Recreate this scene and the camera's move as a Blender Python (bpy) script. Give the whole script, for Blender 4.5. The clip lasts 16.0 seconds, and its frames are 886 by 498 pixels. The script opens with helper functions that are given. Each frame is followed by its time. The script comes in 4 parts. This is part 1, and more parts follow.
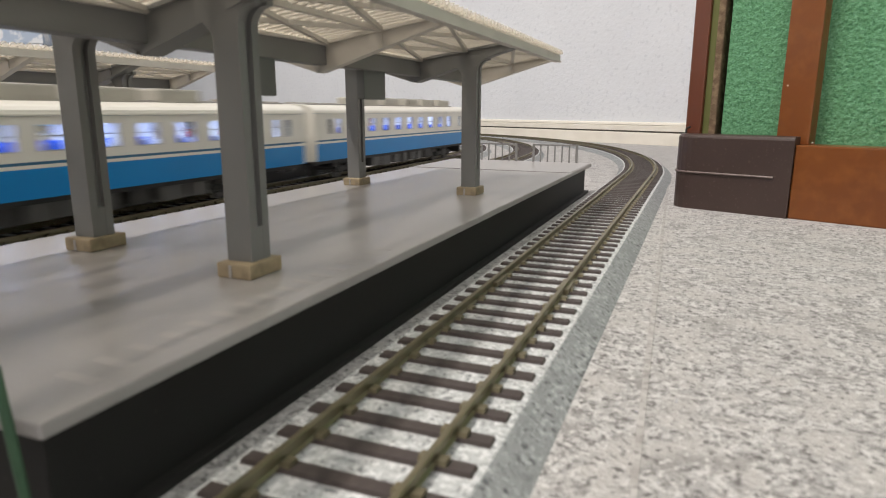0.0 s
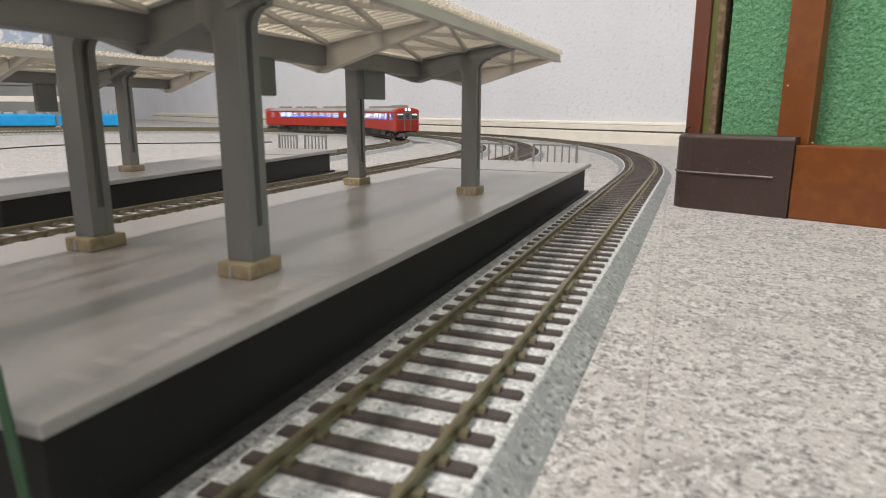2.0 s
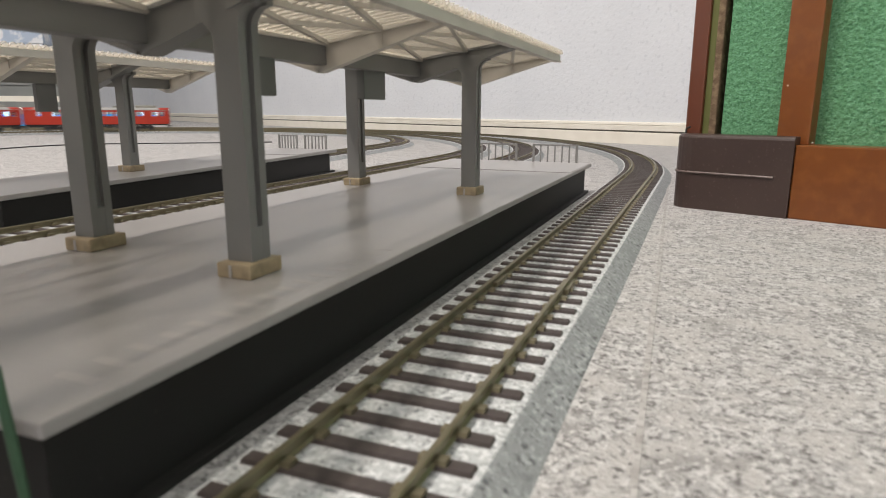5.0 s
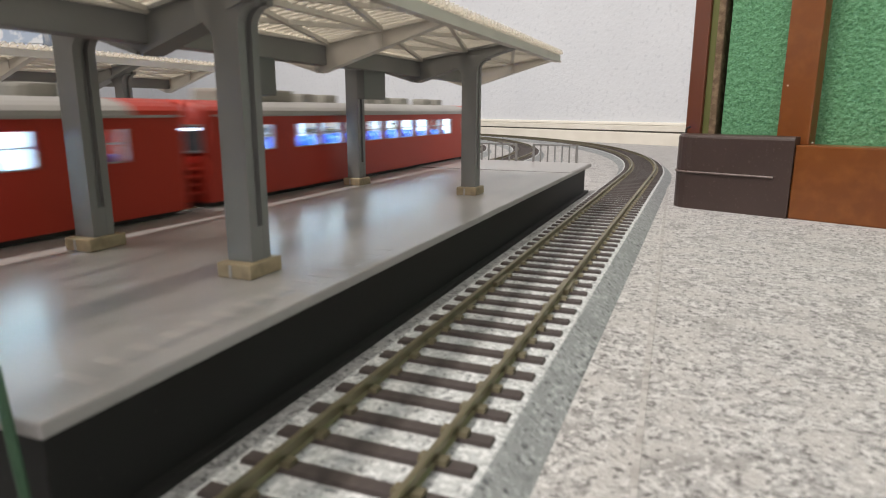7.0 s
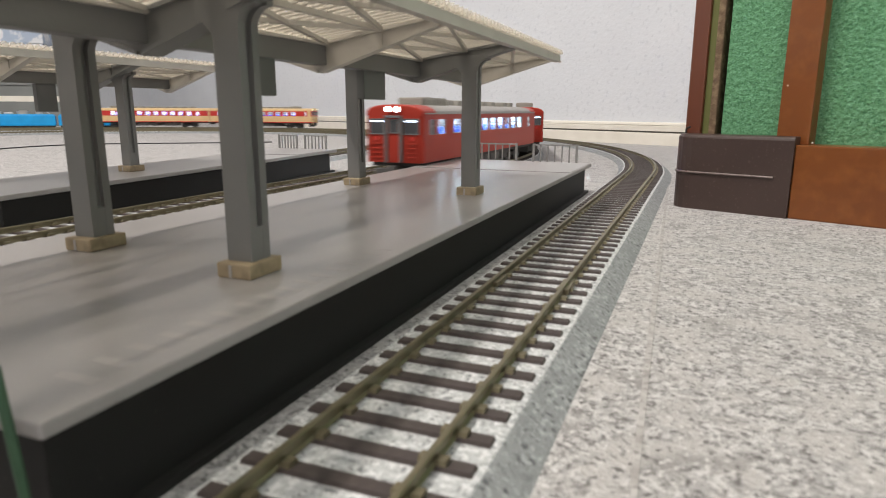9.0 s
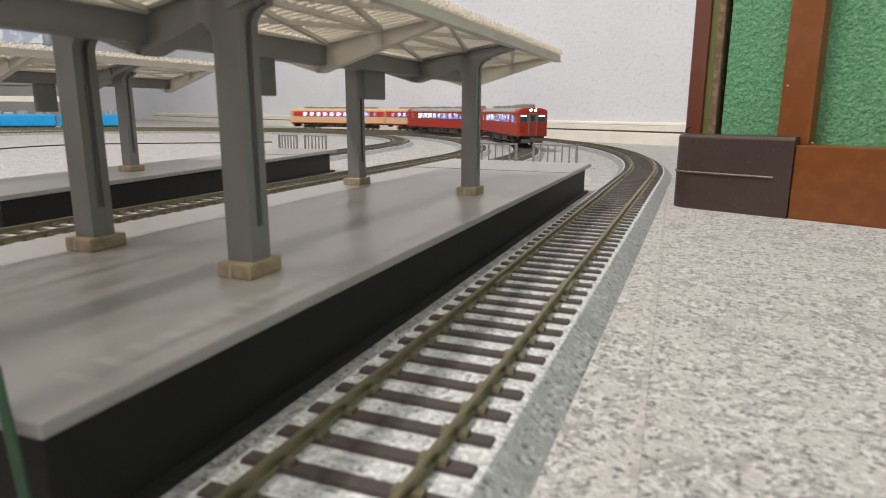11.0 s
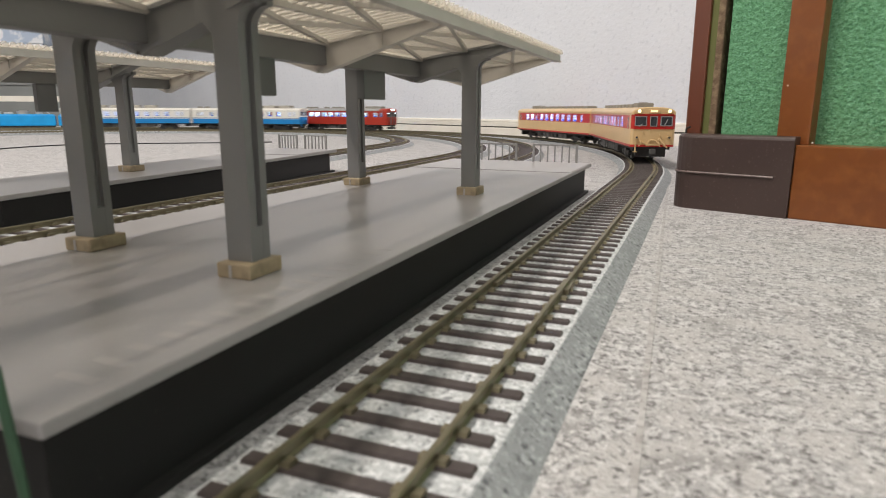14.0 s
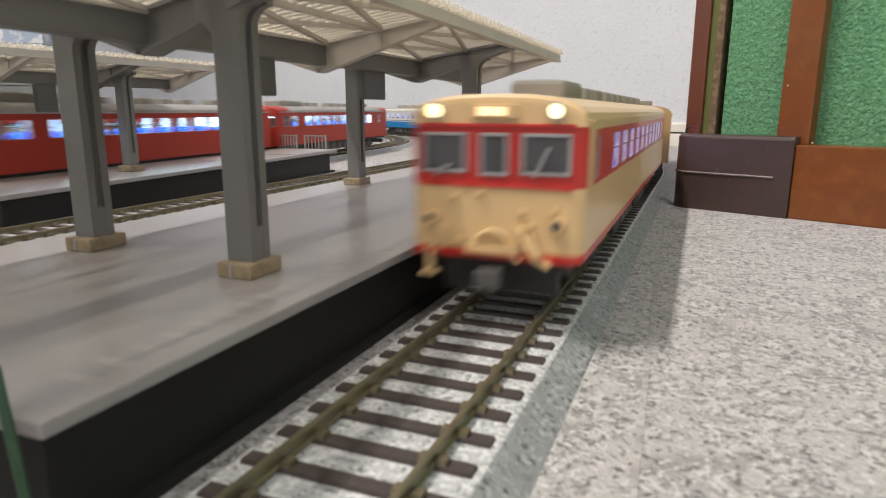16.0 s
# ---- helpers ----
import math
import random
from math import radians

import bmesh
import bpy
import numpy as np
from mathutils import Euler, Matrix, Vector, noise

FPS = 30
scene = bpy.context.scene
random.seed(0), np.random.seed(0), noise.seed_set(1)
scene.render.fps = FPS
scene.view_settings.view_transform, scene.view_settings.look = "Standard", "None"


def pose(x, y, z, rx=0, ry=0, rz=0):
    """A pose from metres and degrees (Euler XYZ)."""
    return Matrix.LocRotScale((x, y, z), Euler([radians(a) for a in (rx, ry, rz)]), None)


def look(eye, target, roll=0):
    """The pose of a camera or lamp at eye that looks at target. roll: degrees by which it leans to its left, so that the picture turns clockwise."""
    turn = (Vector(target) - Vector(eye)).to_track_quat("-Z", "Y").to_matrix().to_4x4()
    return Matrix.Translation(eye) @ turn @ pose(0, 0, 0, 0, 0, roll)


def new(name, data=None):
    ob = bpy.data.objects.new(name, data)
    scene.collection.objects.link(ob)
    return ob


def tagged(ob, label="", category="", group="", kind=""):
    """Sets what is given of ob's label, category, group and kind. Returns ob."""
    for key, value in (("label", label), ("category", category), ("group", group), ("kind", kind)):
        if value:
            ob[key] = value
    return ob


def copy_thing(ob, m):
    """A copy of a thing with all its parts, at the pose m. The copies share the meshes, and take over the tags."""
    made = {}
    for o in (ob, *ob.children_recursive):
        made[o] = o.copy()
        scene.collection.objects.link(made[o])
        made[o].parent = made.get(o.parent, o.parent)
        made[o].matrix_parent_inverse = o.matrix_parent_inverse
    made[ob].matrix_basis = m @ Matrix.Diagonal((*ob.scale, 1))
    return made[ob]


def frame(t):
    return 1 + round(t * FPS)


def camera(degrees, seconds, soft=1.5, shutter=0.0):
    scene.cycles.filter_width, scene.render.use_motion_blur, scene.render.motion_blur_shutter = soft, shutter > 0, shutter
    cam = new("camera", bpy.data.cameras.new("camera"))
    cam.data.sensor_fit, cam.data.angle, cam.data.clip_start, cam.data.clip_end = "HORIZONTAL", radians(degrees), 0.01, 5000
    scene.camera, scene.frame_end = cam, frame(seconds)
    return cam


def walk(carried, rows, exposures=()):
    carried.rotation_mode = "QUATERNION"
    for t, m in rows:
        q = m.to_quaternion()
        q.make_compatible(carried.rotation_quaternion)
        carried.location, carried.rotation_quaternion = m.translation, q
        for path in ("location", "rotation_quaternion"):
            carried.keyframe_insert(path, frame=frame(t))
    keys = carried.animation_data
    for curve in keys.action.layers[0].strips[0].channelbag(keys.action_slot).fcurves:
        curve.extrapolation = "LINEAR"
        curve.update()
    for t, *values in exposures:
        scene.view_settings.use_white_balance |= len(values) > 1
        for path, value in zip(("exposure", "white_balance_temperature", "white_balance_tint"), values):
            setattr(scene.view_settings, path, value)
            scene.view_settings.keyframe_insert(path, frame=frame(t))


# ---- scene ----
cam = camera(69.97, 16.0, soft=1.0, shutter=0.9)
cam.data.dof.use_dof = True
cam.data.dof.focus_distance = 0.62
cam.data.dof.aperture_fstop = 46.0
MM = 0.001
RAIL = 6.4          # height of the rail heads over the carpet, mm
EYE = (37.25, -94.0, 41.96 + RAIL)


def camera_pose(yaw, pitch, roll):
    """Camera at EYE; yaw to the right of +y, pitch up, roll in degrees."""
    a, b = radians(yaw), radians(pitch)
    eye = Vector(EYE) * MM
    ahead = Vector((math.sin(a) * math.cos(b), math.cos(a) * math.cos(b), math.sin(b)))
    return look(eye, eye + ahead, roll)


VIEW = camera_pose(-21.78, -12.36, 0.2)
walk(cam, [(0.0, VIEW), (16.0, VIEW)])

# ---- light ----
world = bpy.data.worlds.new("room_dusk")
world.use_nodes = True
world.node_tree.nodes["Background"].inputs["Color"].default_value = (0.9, 0.95, 1.0, 1)
world.node_tree.nodes["Background"].inputs["Strength"].default_value = 0.05
scene.world = world
scene.view_settings.exposure = 0.0


def overhead_area_light(x, y, z, size, length, watts, color):
    data = bpy.data.lights.new("overhead_area_light", "AREA")
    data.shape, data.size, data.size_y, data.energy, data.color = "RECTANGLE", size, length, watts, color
    ob = new("overhead_area_light", data)
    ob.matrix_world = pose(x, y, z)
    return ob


# the room's ceiling lamp, long and narrow
overhead_area_light(-0.78, -0.60, 2.28, 0.10, 0.80, 61, (1.0, 0.92, 0.852))
# fill from the right, added to lift the shadows; no second lamp is known
overhead_area_light(0.75, -1.30, 2.28, 0.35, 0.35, 17, (1.0, 0.92, 0.852))

# ---- materials ----
def material(name, color, rough=0.6, metal=0.0, spots=(), bump=0.0, bump_scale=500.0, depth=0.001, vary=0.0, coat=0.0):
    """A principled material; spots: rows of (noise scale, color, threshold, softness) mixed over the base in turn."""
    m = bpy.data.materials.new(name)
    m.use_nodes = True
    t = m.node_tree
    b = t.nodes["Principled BSDF"]
    b.inputs["Roughness"].default_value = rough
    b.inputs["Metallic"].default_value = metal
    b.inputs["Coat Weight"].default_value = coat
    co = t.nodes.new("ShaderNodeTexCoord")
    last = t.nodes.new("ShaderNodeRGB")
    last.outputs[0].default_value = (*color, 1)
    out = last.outputs[0]
    for scale, other, where, soft in spots:
        n = t.nodes.new("ShaderNodeTexNoise")
        n.inputs["Scale"].default_value = scale
        n.inputs["Detail"].default_value = 4.0
        t.links.new(co.outputs["Object"], n.inputs["Vector"])
        r = t.nodes.new("ShaderNodeMapRange")
        r.inputs["From Min"].default_value = where - soft
        r.inputs["From Max"].default_value = where + soft
        t.links.new(n.outputs["Fac"], r.inputs["Value"])
        x = t.nodes.new("ShaderNodeMix")
        x.data_type = "RGBA"
        t.links.new(r.outputs["Result"], x.inputs["Factor"])
        t.links.new(out, x.inputs["A"])
        x.inputs["B"].default_value = (*other, 1)
        out = x.outputs["Result"]
    if vary:
        info = t.nodes.new("ShaderNodeObjectInfo")
        r = t.nodes.new("ShaderNodeMapRange")
        r.inputs["To Min"].default_value, r.inputs["To Max"].default_value = 1 - vary, 1 + vary
        t.links.new(info.outputs["Random"], r.inputs["Value"])
        h = t.nodes.new("ShaderNodeHueSaturation")
        t.links.new(r.outputs["Result"], h.inputs["Value"])
        t.links.new(out, h.inputs["Color"])
        out = h.outputs["Color"]
    t.links.new(out, b.inputs["Base Color"])
    if bump:
        n = t.nodes.new("ShaderNodeTexNoise")
        n.inputs["Scale"].default_value = bump_scale
        n.inputs["Detail"].default_value = 5.0
        t.links.new(co.outputs["Object"], n.inputs["Vector"])
        u = t.nodes.new("ShaderNodeBump")
        u.inputs["Strength"].default_value = bump
        u.inputs["Distance"].default_value = depth
        t.links.new(n.outputs["Fac"], u.inputs["Height"])
        t.links.new(u.outputs["Normal"], b.inputs["Normal"])
    return m


CARPET = material("carpet_grey", (0.40, 0.392, 0.386), 0.95, spots=[(260, (0.60, 0.59, 0.58), 0.52, 0.07), (430, (0.17, 0.163, 0.158), 0.58, 0.08), (1300, (0.58, 0.565, 0.55), 0.60, 0.07), (900, (0.19, 0.183, 0.178), 0.61, 0.07), (90, (0.47, 0.455, 0.44), 0.54, 0.05), (75, (0.31, 0.30, 0.29), 0.62, 0.06), (700, (0.62, 0.605, 0.59), 0.60, 0.05), (640, (0.15, 0.145, 0.14), 0.615, 0.05)], bump=1.0, bump_scale=1100)
WALLPAPER = material("wallpaper_white", (0.725, 0.747, 0.78), 0.9, spots=[(9, (0.69, 0.713, 0.75), 0.55, 0.15), (140, (0.64, 0.663, 0.70), 0.62, 0.06)], bump=1.0, bump_scale=190, depth=0.0007)
SKIRTING = material("skirting_cream", (0.84, 0.80, 0.71), 0.4, spots=[(30, (0.74, 0.70, 0.61), 0.6, 0.2)])
SKIRT_GROOVE = material("skirting_groove", (0.10, 0.09, 0.075), 0.7)
PLATFORM_TOP = material("platform_grey_plastic", (0.300, 0.288, 0.279), 0.29, spots=[(25, (0.335, 0.321, 0.311), 0.5, 0.2), (400, (0.325, 0.31, 0.302), 0.62, 0.08)], bump=0.05, bump_scale=1500)
PLATFORM_SIDE = material("platform_black_plastic", (0.017, 0.017, 0.0165), 0.6, spots=[(50, (0.017, 0.016, 0.015), 0.6, 0.2), (900, (0.03, 0.028, 0.026), 0.70, 0.03)])
PLATFORM_SIDE.node_tree.nodes["Principled BSDF"].inputs["Specular IOR Level"].default_value = 0.28
COLUMN_GREY = material("column_grey_plastic", (0.182, 0.182, 0.176), 0.5, spots=[(60, (0.16, 0.161, 0.157), 0.55, 0.2)], bump=0.05, bump_scale=800)
BASE_TAN = material("plinth_tan_paint", (0.34, 0.27, 0.17), 0.6, spots=[(300, (0.24, 0.19, 0.12), 0.58, 0.1)])
CANOPY_FRAME = material("canopy_beige_grey_plastic", (0.56, 0.53, 0.475), 0.5, spots=[(60, (0.48, 0.455, 0.41), 0.55, 0.2)])
CANOPY_ROOF = material("canopy_roof_ivory_plastic", (0.84, 0.815, 0.76), 0.5, spots=[(40, (0.78, 0.755, 0.70), 0.55, 0.2)])
# greyer than the bed's top, with the slopes' weaker light mixed into the colour
ROADBED = material("roadbed_shaded_grey", (0.27, 0.285, 0.285), 0.8, spots=[(800, (0.40, 0.42, 0.42), 0.56, 0.06), (700, (0.11, 0.115, 0.12), 0.60, 0.05), (120, (0.24, 0.255, 0.255), 0.6, 0.1)], bump=0.7, bump_scale=1300)
BALLAST = material("ballast_white_grey", (0.50, 0.52, 0.52), 0.8, spots=[(800, (0.72, 0.73, 0.73), 0.53, 0.06), (900, (0.22, 0.23, 0.235), 0.61, 0.05)], bump=1.0, bump_scale=1100)
WORN_MARK = material("worn_pale_mark", (0.385, 0.366, 0.352), 0.42)
SLEEPER = material("sleeper_dark_brown", (0.055, 0.043, 0.040), 0.6, spots=[(500, (0.085, 0.07, 0.062), 0.6, 0.1)])
RAIL_STEEL = material("rail_nickel", (0.235, 0.205, 0.13), 0.42, 0.7, spots=[(200, (0.20, 0.18, 0.12), 0.55, 0.15)])
WOOD = material("wood_red_brown", (0.20, 0.061, 0.010), 0.30, spots=[(18, (0.165, 0.048, 0.009), 0.5, 0.2), (150, (0.225, 0.075, 0.016), 0.6, 0.15)], bump=0.05, bump_scale=300, coat=0.1)
WOOD_DARK = material("wood_dark_red", (0.13, 0.036, 0.013), 0.4, spots=[(18, (0.12, 0.035, 0.018), 0.5, 0.2)], coat=0.3)
RIDGE_WORN = material("corner_ridge_worn_brown", (0.15, 0.11, 0.095), 0.4, spots=[(200, (0.09, 0.06, 0.05), 0.55, 0.1)])
BROWN_PLASTIC = material("corner_brown_plastic", (0.050, 0.031, 0.026), 0.42, spots=[(40, (0.060, 0.038, 0.032), 0.55, 0.2), (700, (0.085, 0.06, 0.05), 0.66, 0.05)])
GREEN_FELT = material("green_felt", (0.115, 0.295, 0.145), 0.95, spots=[(620, (0.16, 0.37, 0.205), 0.54, 0.07), (900, (0.07, 0.21, 0.10), 0.58, 0.05)], bump=1.0, bump_scale=560, depth=0.0012)
FENCE_GREY = material("railing_grey_plastic", (0.20, 0.197, 0.19), 0.5, spots=[(300, (0.26, 0.255, 0.245), 0.6, 0.1)])


def let_light_through(m, share):
    """Thin milky plastic: much of the light passes through it, most of it scattered."""
    t = m.node_tree
    b, o = t.nodes["Principled BSDF"], t.nodes["Material Output"]
    tr = t.nodes.new("ShaderNodeBsdfTranslucent")
    tr.inputs["Color"].default_value = (0.92, 0.89, 0.83, 1)
    x = t.nodes.new("ShaderNodeMixShader")
    x.inputs[0].default_value = share
    t.links.new(b.outputs[0], x.inputs[1])
    t.links.new(tr.outputs[0], x.inputs[2])
    clear = t.nodes.new("ShaderNodeBsdfTransparent")
    clear.inputs["Color"].default_value = (0.96, 0.94, 0.90, 1)
    y = t.nodes.new("ShaderNodeMixShader")
    y.inputs[0].default_value = 0.68
    t.links.new(x.outputs[0], y.inputs[1])
    t.links.new(clear.outputs[0], y.inputs[2])
    t.links.new(y.outputs[0], o.inputs["Surface"])


let_light_through(CANOPY_ROOF, 0.55)
SIGN_GREY = material("sign_dark_grey", (0.13, 0.135, 0.13), 0.5)
OLIVE_STRIP = material("olive_strip", (0.13, 0.14, 0.04), 0.6)
CARDBOARD = material("cardboard_edge_brown", (0.15, 0.10, 0.06), 0.9, spots=[(300, (0.24, 0.17, 0.10), 0.55, 0.1)], bump=0.6, bump_scale=500)
BLACK_CABLE = material("cable_black", (0.02, 0.02, 0.02), 0.5)
BOX_GREY = material("storage_box_grey", (0.17, 0.18, 0.175), 0.4, spots=[(12, (0.22, 0.23, 0.22), 0.5, 0.2)])
BOX_BLUE = material("storage_box_blue_white", (0.42, 0.50, 0.62), 0.5, spots=[(26, (0.75, 0.77, 0.80), 0.52, 0.04)])
SEAM_DARK = material("carpet_seam", (0.33, 0.315, 0.30), 0.95, spots=[(200, (0.46, 0.445, 0.43), 0.5, 0.1), (520, (0.24, 0.23, 0.22), 0.6, 0.07)])

# ---- mesh helpers (all lengths in mm, heights from the carpet) ----
def link(name, bm, mat, parent=None, label="", at=None, smooth=False):
    mesh = bpy.data.meshes.new(name)
    bmesh.ops.scale(bm, vec=(MM, MM, MM), verts=bm.verts)
    bm.to_mesh(mesh)
    bm.free()
    for m in (mat if isinstance(mat, (list, tuple)) else [mat]):
        mesh.materials.append(m)
    if smooth:
        for p in mesh.polygons:
            p.use_smooth = True
    ob = new(name, mesh)
    if parent is not None:
        ob.parent = parent
    if at is not None:
        ob.matrix_basis = at
    if label:
        ob["label"] = label
    return ob


def part(name, bm, mat, parent, label="", smooth=False):
    return link(name, bm, mat, parent, label, None, smooth)


def shared(name, mesh, parent, m):
    """One more object on a mesh that is already there, at the pose m (metres) in its parent."""
    ob = new(name, mesh)
    ob.parent = parent
    ob.matrix_basis = m
    return ob


def empty(name, m=None):
    ob = new(name)
    ob.empty_display_size = 0.01
    if m is not None:
        ob.matrix_basis = m
    return ob


def box(bm, x0, x1, y0, y1, z0, z1, bevel=0.0, mat=0):
    n = len(bm.faces)
    r = bmesh.ops.create_cube(bm, size=1.0, matrix=Matrix.LocRotScale(((x0 + x1) / 2, (y0 + y1) / 2, (z0 + z1) / 2), None, (x1 - x0, y1 - y0, z1 - z0)))
    if bevel:
        es = list({e for v in r["verts"] for e in v.link_edges})
        bmesh.ops.bevel(bm, geom=es, offset=bevel, segments=2, profile=0.6, affect="EDGES")
    if mat:
        bm.faces.ensure_lookup_table()
        for f in bm.faces[n:]:
            f.material_index = mat
    return r


def box_mesh(x0, x1, y0, y1, z0, z1, bevel=0.0):
    bm = bmesh.new()
    box(bm, x0, x1, y0, y1, z0, z1, bevel)
    return bm


def tube(bm, p, q, r, n=8):
    """A round bar from p to q."""
    p, q = Vector(p), Vector(q)
    d = q - p
    m = Matrix.Translation((p + q) / 2) @ d.to_track_quat("Z", "Y").to_matrix().to_4x4()
    bmesh.ops.create_cone(bm, cap_ends=True, segments=n, radius1=r, radius2=r, depth=d.length, matrix=m)


def pipe(bm, points, r, n=7):
    """One unbroken round tube along the points."""
    pts = [Vector(p) for p in points]
    rings = []
    for i, p in enumerate(pts):
        d = pts[min(i + 1, len(pts) - 1)] - pts[max(i - 1, 0)]
        turn = d.to_track_quat("Z", "Y").to_matrix()
        rings.append([bm.verts.new(p + turn @ Vector((r * math.cos(2 * math.pi * k / n), r * math.sin(2 * math.pi * k / n), 0))) for k in range(n)])
    fs = [bm.faces.new((a[k], a[(k + 1) % n], b[(k + 1) % n], b[k])) for a, b in zip(rings, rings[1:]) for k in range(n)]
    fs += [bm.faces.new(rings[0][::-1]), bm.faces.new(rings[-1])]
    bmesh.ops.recalc_face_normals(bm, faces=fs)


def bar(bm, p, q, w, h):
    """A square bar from p to q, w wide and h high."""
    p, q = Vector(p), Vector(q)
    d = q - p
    turn = d.to_track_quat("Y", "Z").to_matrix().to_4x4()
    bmesh.ops.create_cube(bm, size=1.0, matrix=Matrix.Translation((p + q) / 2) @ turn @ Matrix.Diagonal((w, d.length, h, 1)))


def prism(bm, outline, axis, a, b):
    """The closed outline (pairs) pushed along an axis from a to b: 'x' -> (y, z), 'y' -> (x, z), 'z' -> (x, y)."""
    def place(u, v, w):
        return {"x": (w, u, v), "y": (u, w, v), "z": (u, v, w)}[axis]
    one = [bm.verts.new(place(u, v, a)) for u, v in outline]
    two = [bm.verts.new(place(u, v, b)) for u, v in outline]
    fs = [bm.faces.new(one), bm.faces.new(two[::-1])]
    n = len(one)
    for i in range(n):
        fs.append(bm.faces.new((one[i], two[i], two[(i + 1) % n], one[(i + 1) % n])))
    bmesh.ops.recalc_face_normals(bm, faces=fs)
    return fs


# ---- track plan: closed ovals, a straight beside the platforms, a half circle, a far straight, a half circle ----
class Track:
    def __init__(self, x, radius, y_turn, straight, turn=0.0):
        """turn: degrees by which the whole oval stands turned about the start of its far curve."""
        self.x, self.r, self.yt, self.st, self.turn = x, radius, y_turn, straight, radians(turn)
        self.length = 2 * math.pi * radius + 2 * straight

    def at(self, s):
        x, y, a = self.square(s)
        u, v, c, n = x - self.x, y - self.yt, math.cos(self.turn), math.sin(self.turn)
        return self.x + u * c - v * n, self.yt + u * n + v * c, a + self.turn

    def square(self, s):
        """Place and heading, before the oval's own turn, at s mm past the start of the far turn; s from -straight to 0 lies beside the platforms."""
        s = (s + self.st) % self.length - self.st
        r, turn = self.r, math.pi * self.r
        if s <= 0:
            return self.x, self.yt + s, math.pi / 2
        if s <= turn:
            a = s / r
            return self.x - r + r * math.cos(a), self.yt + r * math.sin(a), math.pi / 2 + a
        s -= turn
        if s <= self.st:
            return self.x - 2 * r, self.yt - s, 1.5 * math.pi
        a = math.pi + (s - self.st) / r
        return self.x - r + r * math.cos(a), self.yt - self.st + r * math.sin(a), math.pi / 2 + a

    def car(self, s, half):
        """Pose of a car whose bogies stand at s - half and s + half; its +y points along growing s."""
        x0, y0, _ = self.at(s - half)
        x1, y1, _ = self.at(s + half)
        a = math.atan2(y1 - y0, x1 - x0)
        return Matrix.Translation(((x0 + x1) / 2 * MM, (y0 + y1) / 2 * MM, RAIL * MM)) @ Matrix.Rotation(a - math.pi / 2, 4, "Z")


TRACKS = {1: Track(0, 806, 371, 800), 2: Track(-124.4, 670, 450, 505), 3: Track(-184.4, 610, 448, 505), 4: Track(-331.8, 430, 620, 680, 6.5)}

# ---- room ----
X0, X1, Y0, Y1 = -2400, 1250, -2500, 2300
FLOOR = link("floor", box_mesh(X0, X1, Y0, Y1, -20, 0), CARPET)
tagged(FLOOR, "mottled grey short-pile carpet covering the room's floor", "carpet", kind="structure")
WALL_TURN = Matrix.Translation((0, 877 * MM, 0)) @ Matrix.Rotation(math.atan(-0.58), 4, "Z")
wall = link("wall_north", box_mesh(-2790, 1460, 0, 90, 0, 2400), WALLPAPER, at=WALL_TURN)
tagged(wall, "white textured wallpaper on the wall behind the tracks", "wall", kind="structure")
# moulded skirting: three steps with two dark grooves between them
SKIRT = [(0, 0), (-7, 0), (-7, 16.2), (-6.4, 17.2), (-4.2, 17.4), (-4.2, 19.6), (-6.2, 19.9), (-6.4, 26.6), (-5.2, 27.4), (-4.6, 27.5), (-4.6, 28.1), (-6.0, 28.4), (-5.2, 31.2), (-3, 32.2), (0, 32.4)]
bm = bmesh.new()
prism(bm, SKIRT, "x", -2790, 1460)
board = link("baseboard", bm, SKIRTING, at=WALL_TURN)
tagged(board, "cream moulded skirting board with dark grooves", "baseboard", kind="structure")
bm = bmesh.new()
box(bm, -2789, 1459, -5.0, -4.3, 17.5, 19.6)
groove = link("trim", bm, SKIRT_GROOVE, at=WALL_TURN)
tagged(groove, "dark groove line along the cream skirting board", "trim", kind="structure")
for nm, b in (("wall_east", (X1, X1 + 90, Y0, 160)), ("wall_west", (X0 - 90, X0, Y0, 2270)), ("wall_south", (X0, X1, Y0 - 90, Y0))):
    w = link(nm, box_mesh(b[0], b[1], b[2], b[3], 0, 2400), WALLPAPER)
    tagged(w, "plain white wallpapered wall of the room", "wall", kind="structure")
ceil = link("ceiling", box_mesh(X0 - 90, X1 + 90, Y0 - 90, Y1, 2400, 2460), WALLPAPER)
tagged(ceil, "plain white ceiling", "ceiling", kind="structure")


# ---- track ----
def sweep(bm, track, profile, s0, s1, step):
    """Carry a closed profile of (offset, height) along a track."""
    n = max(1, int(round((s1 - s0) / step)))
    rings = []
    for i in range(n + 1):
        x, y, a = track.at(s0 + (s1 - s0) * i / n)
        nx, ny = math.sin(a), -math.cos(a)
        rings.append([bm.verts.new((x + nx * o, y + ny * o, z)) for o, z in profile])
    k = len(profile)
    fs = []
    for a, b in zip(rings, rings[1:]):
        fs += [bm.faces.new((a[j], b[j], b[(j + 1) % k], a[(j + 1) % k])) for j in range(k)]
    fs += [bm.faces.new(rings[0]), bm.faces.new(rings[-1][::-1])]
    bmesh.ops.recalc_face_normals(bm, faces=fs)


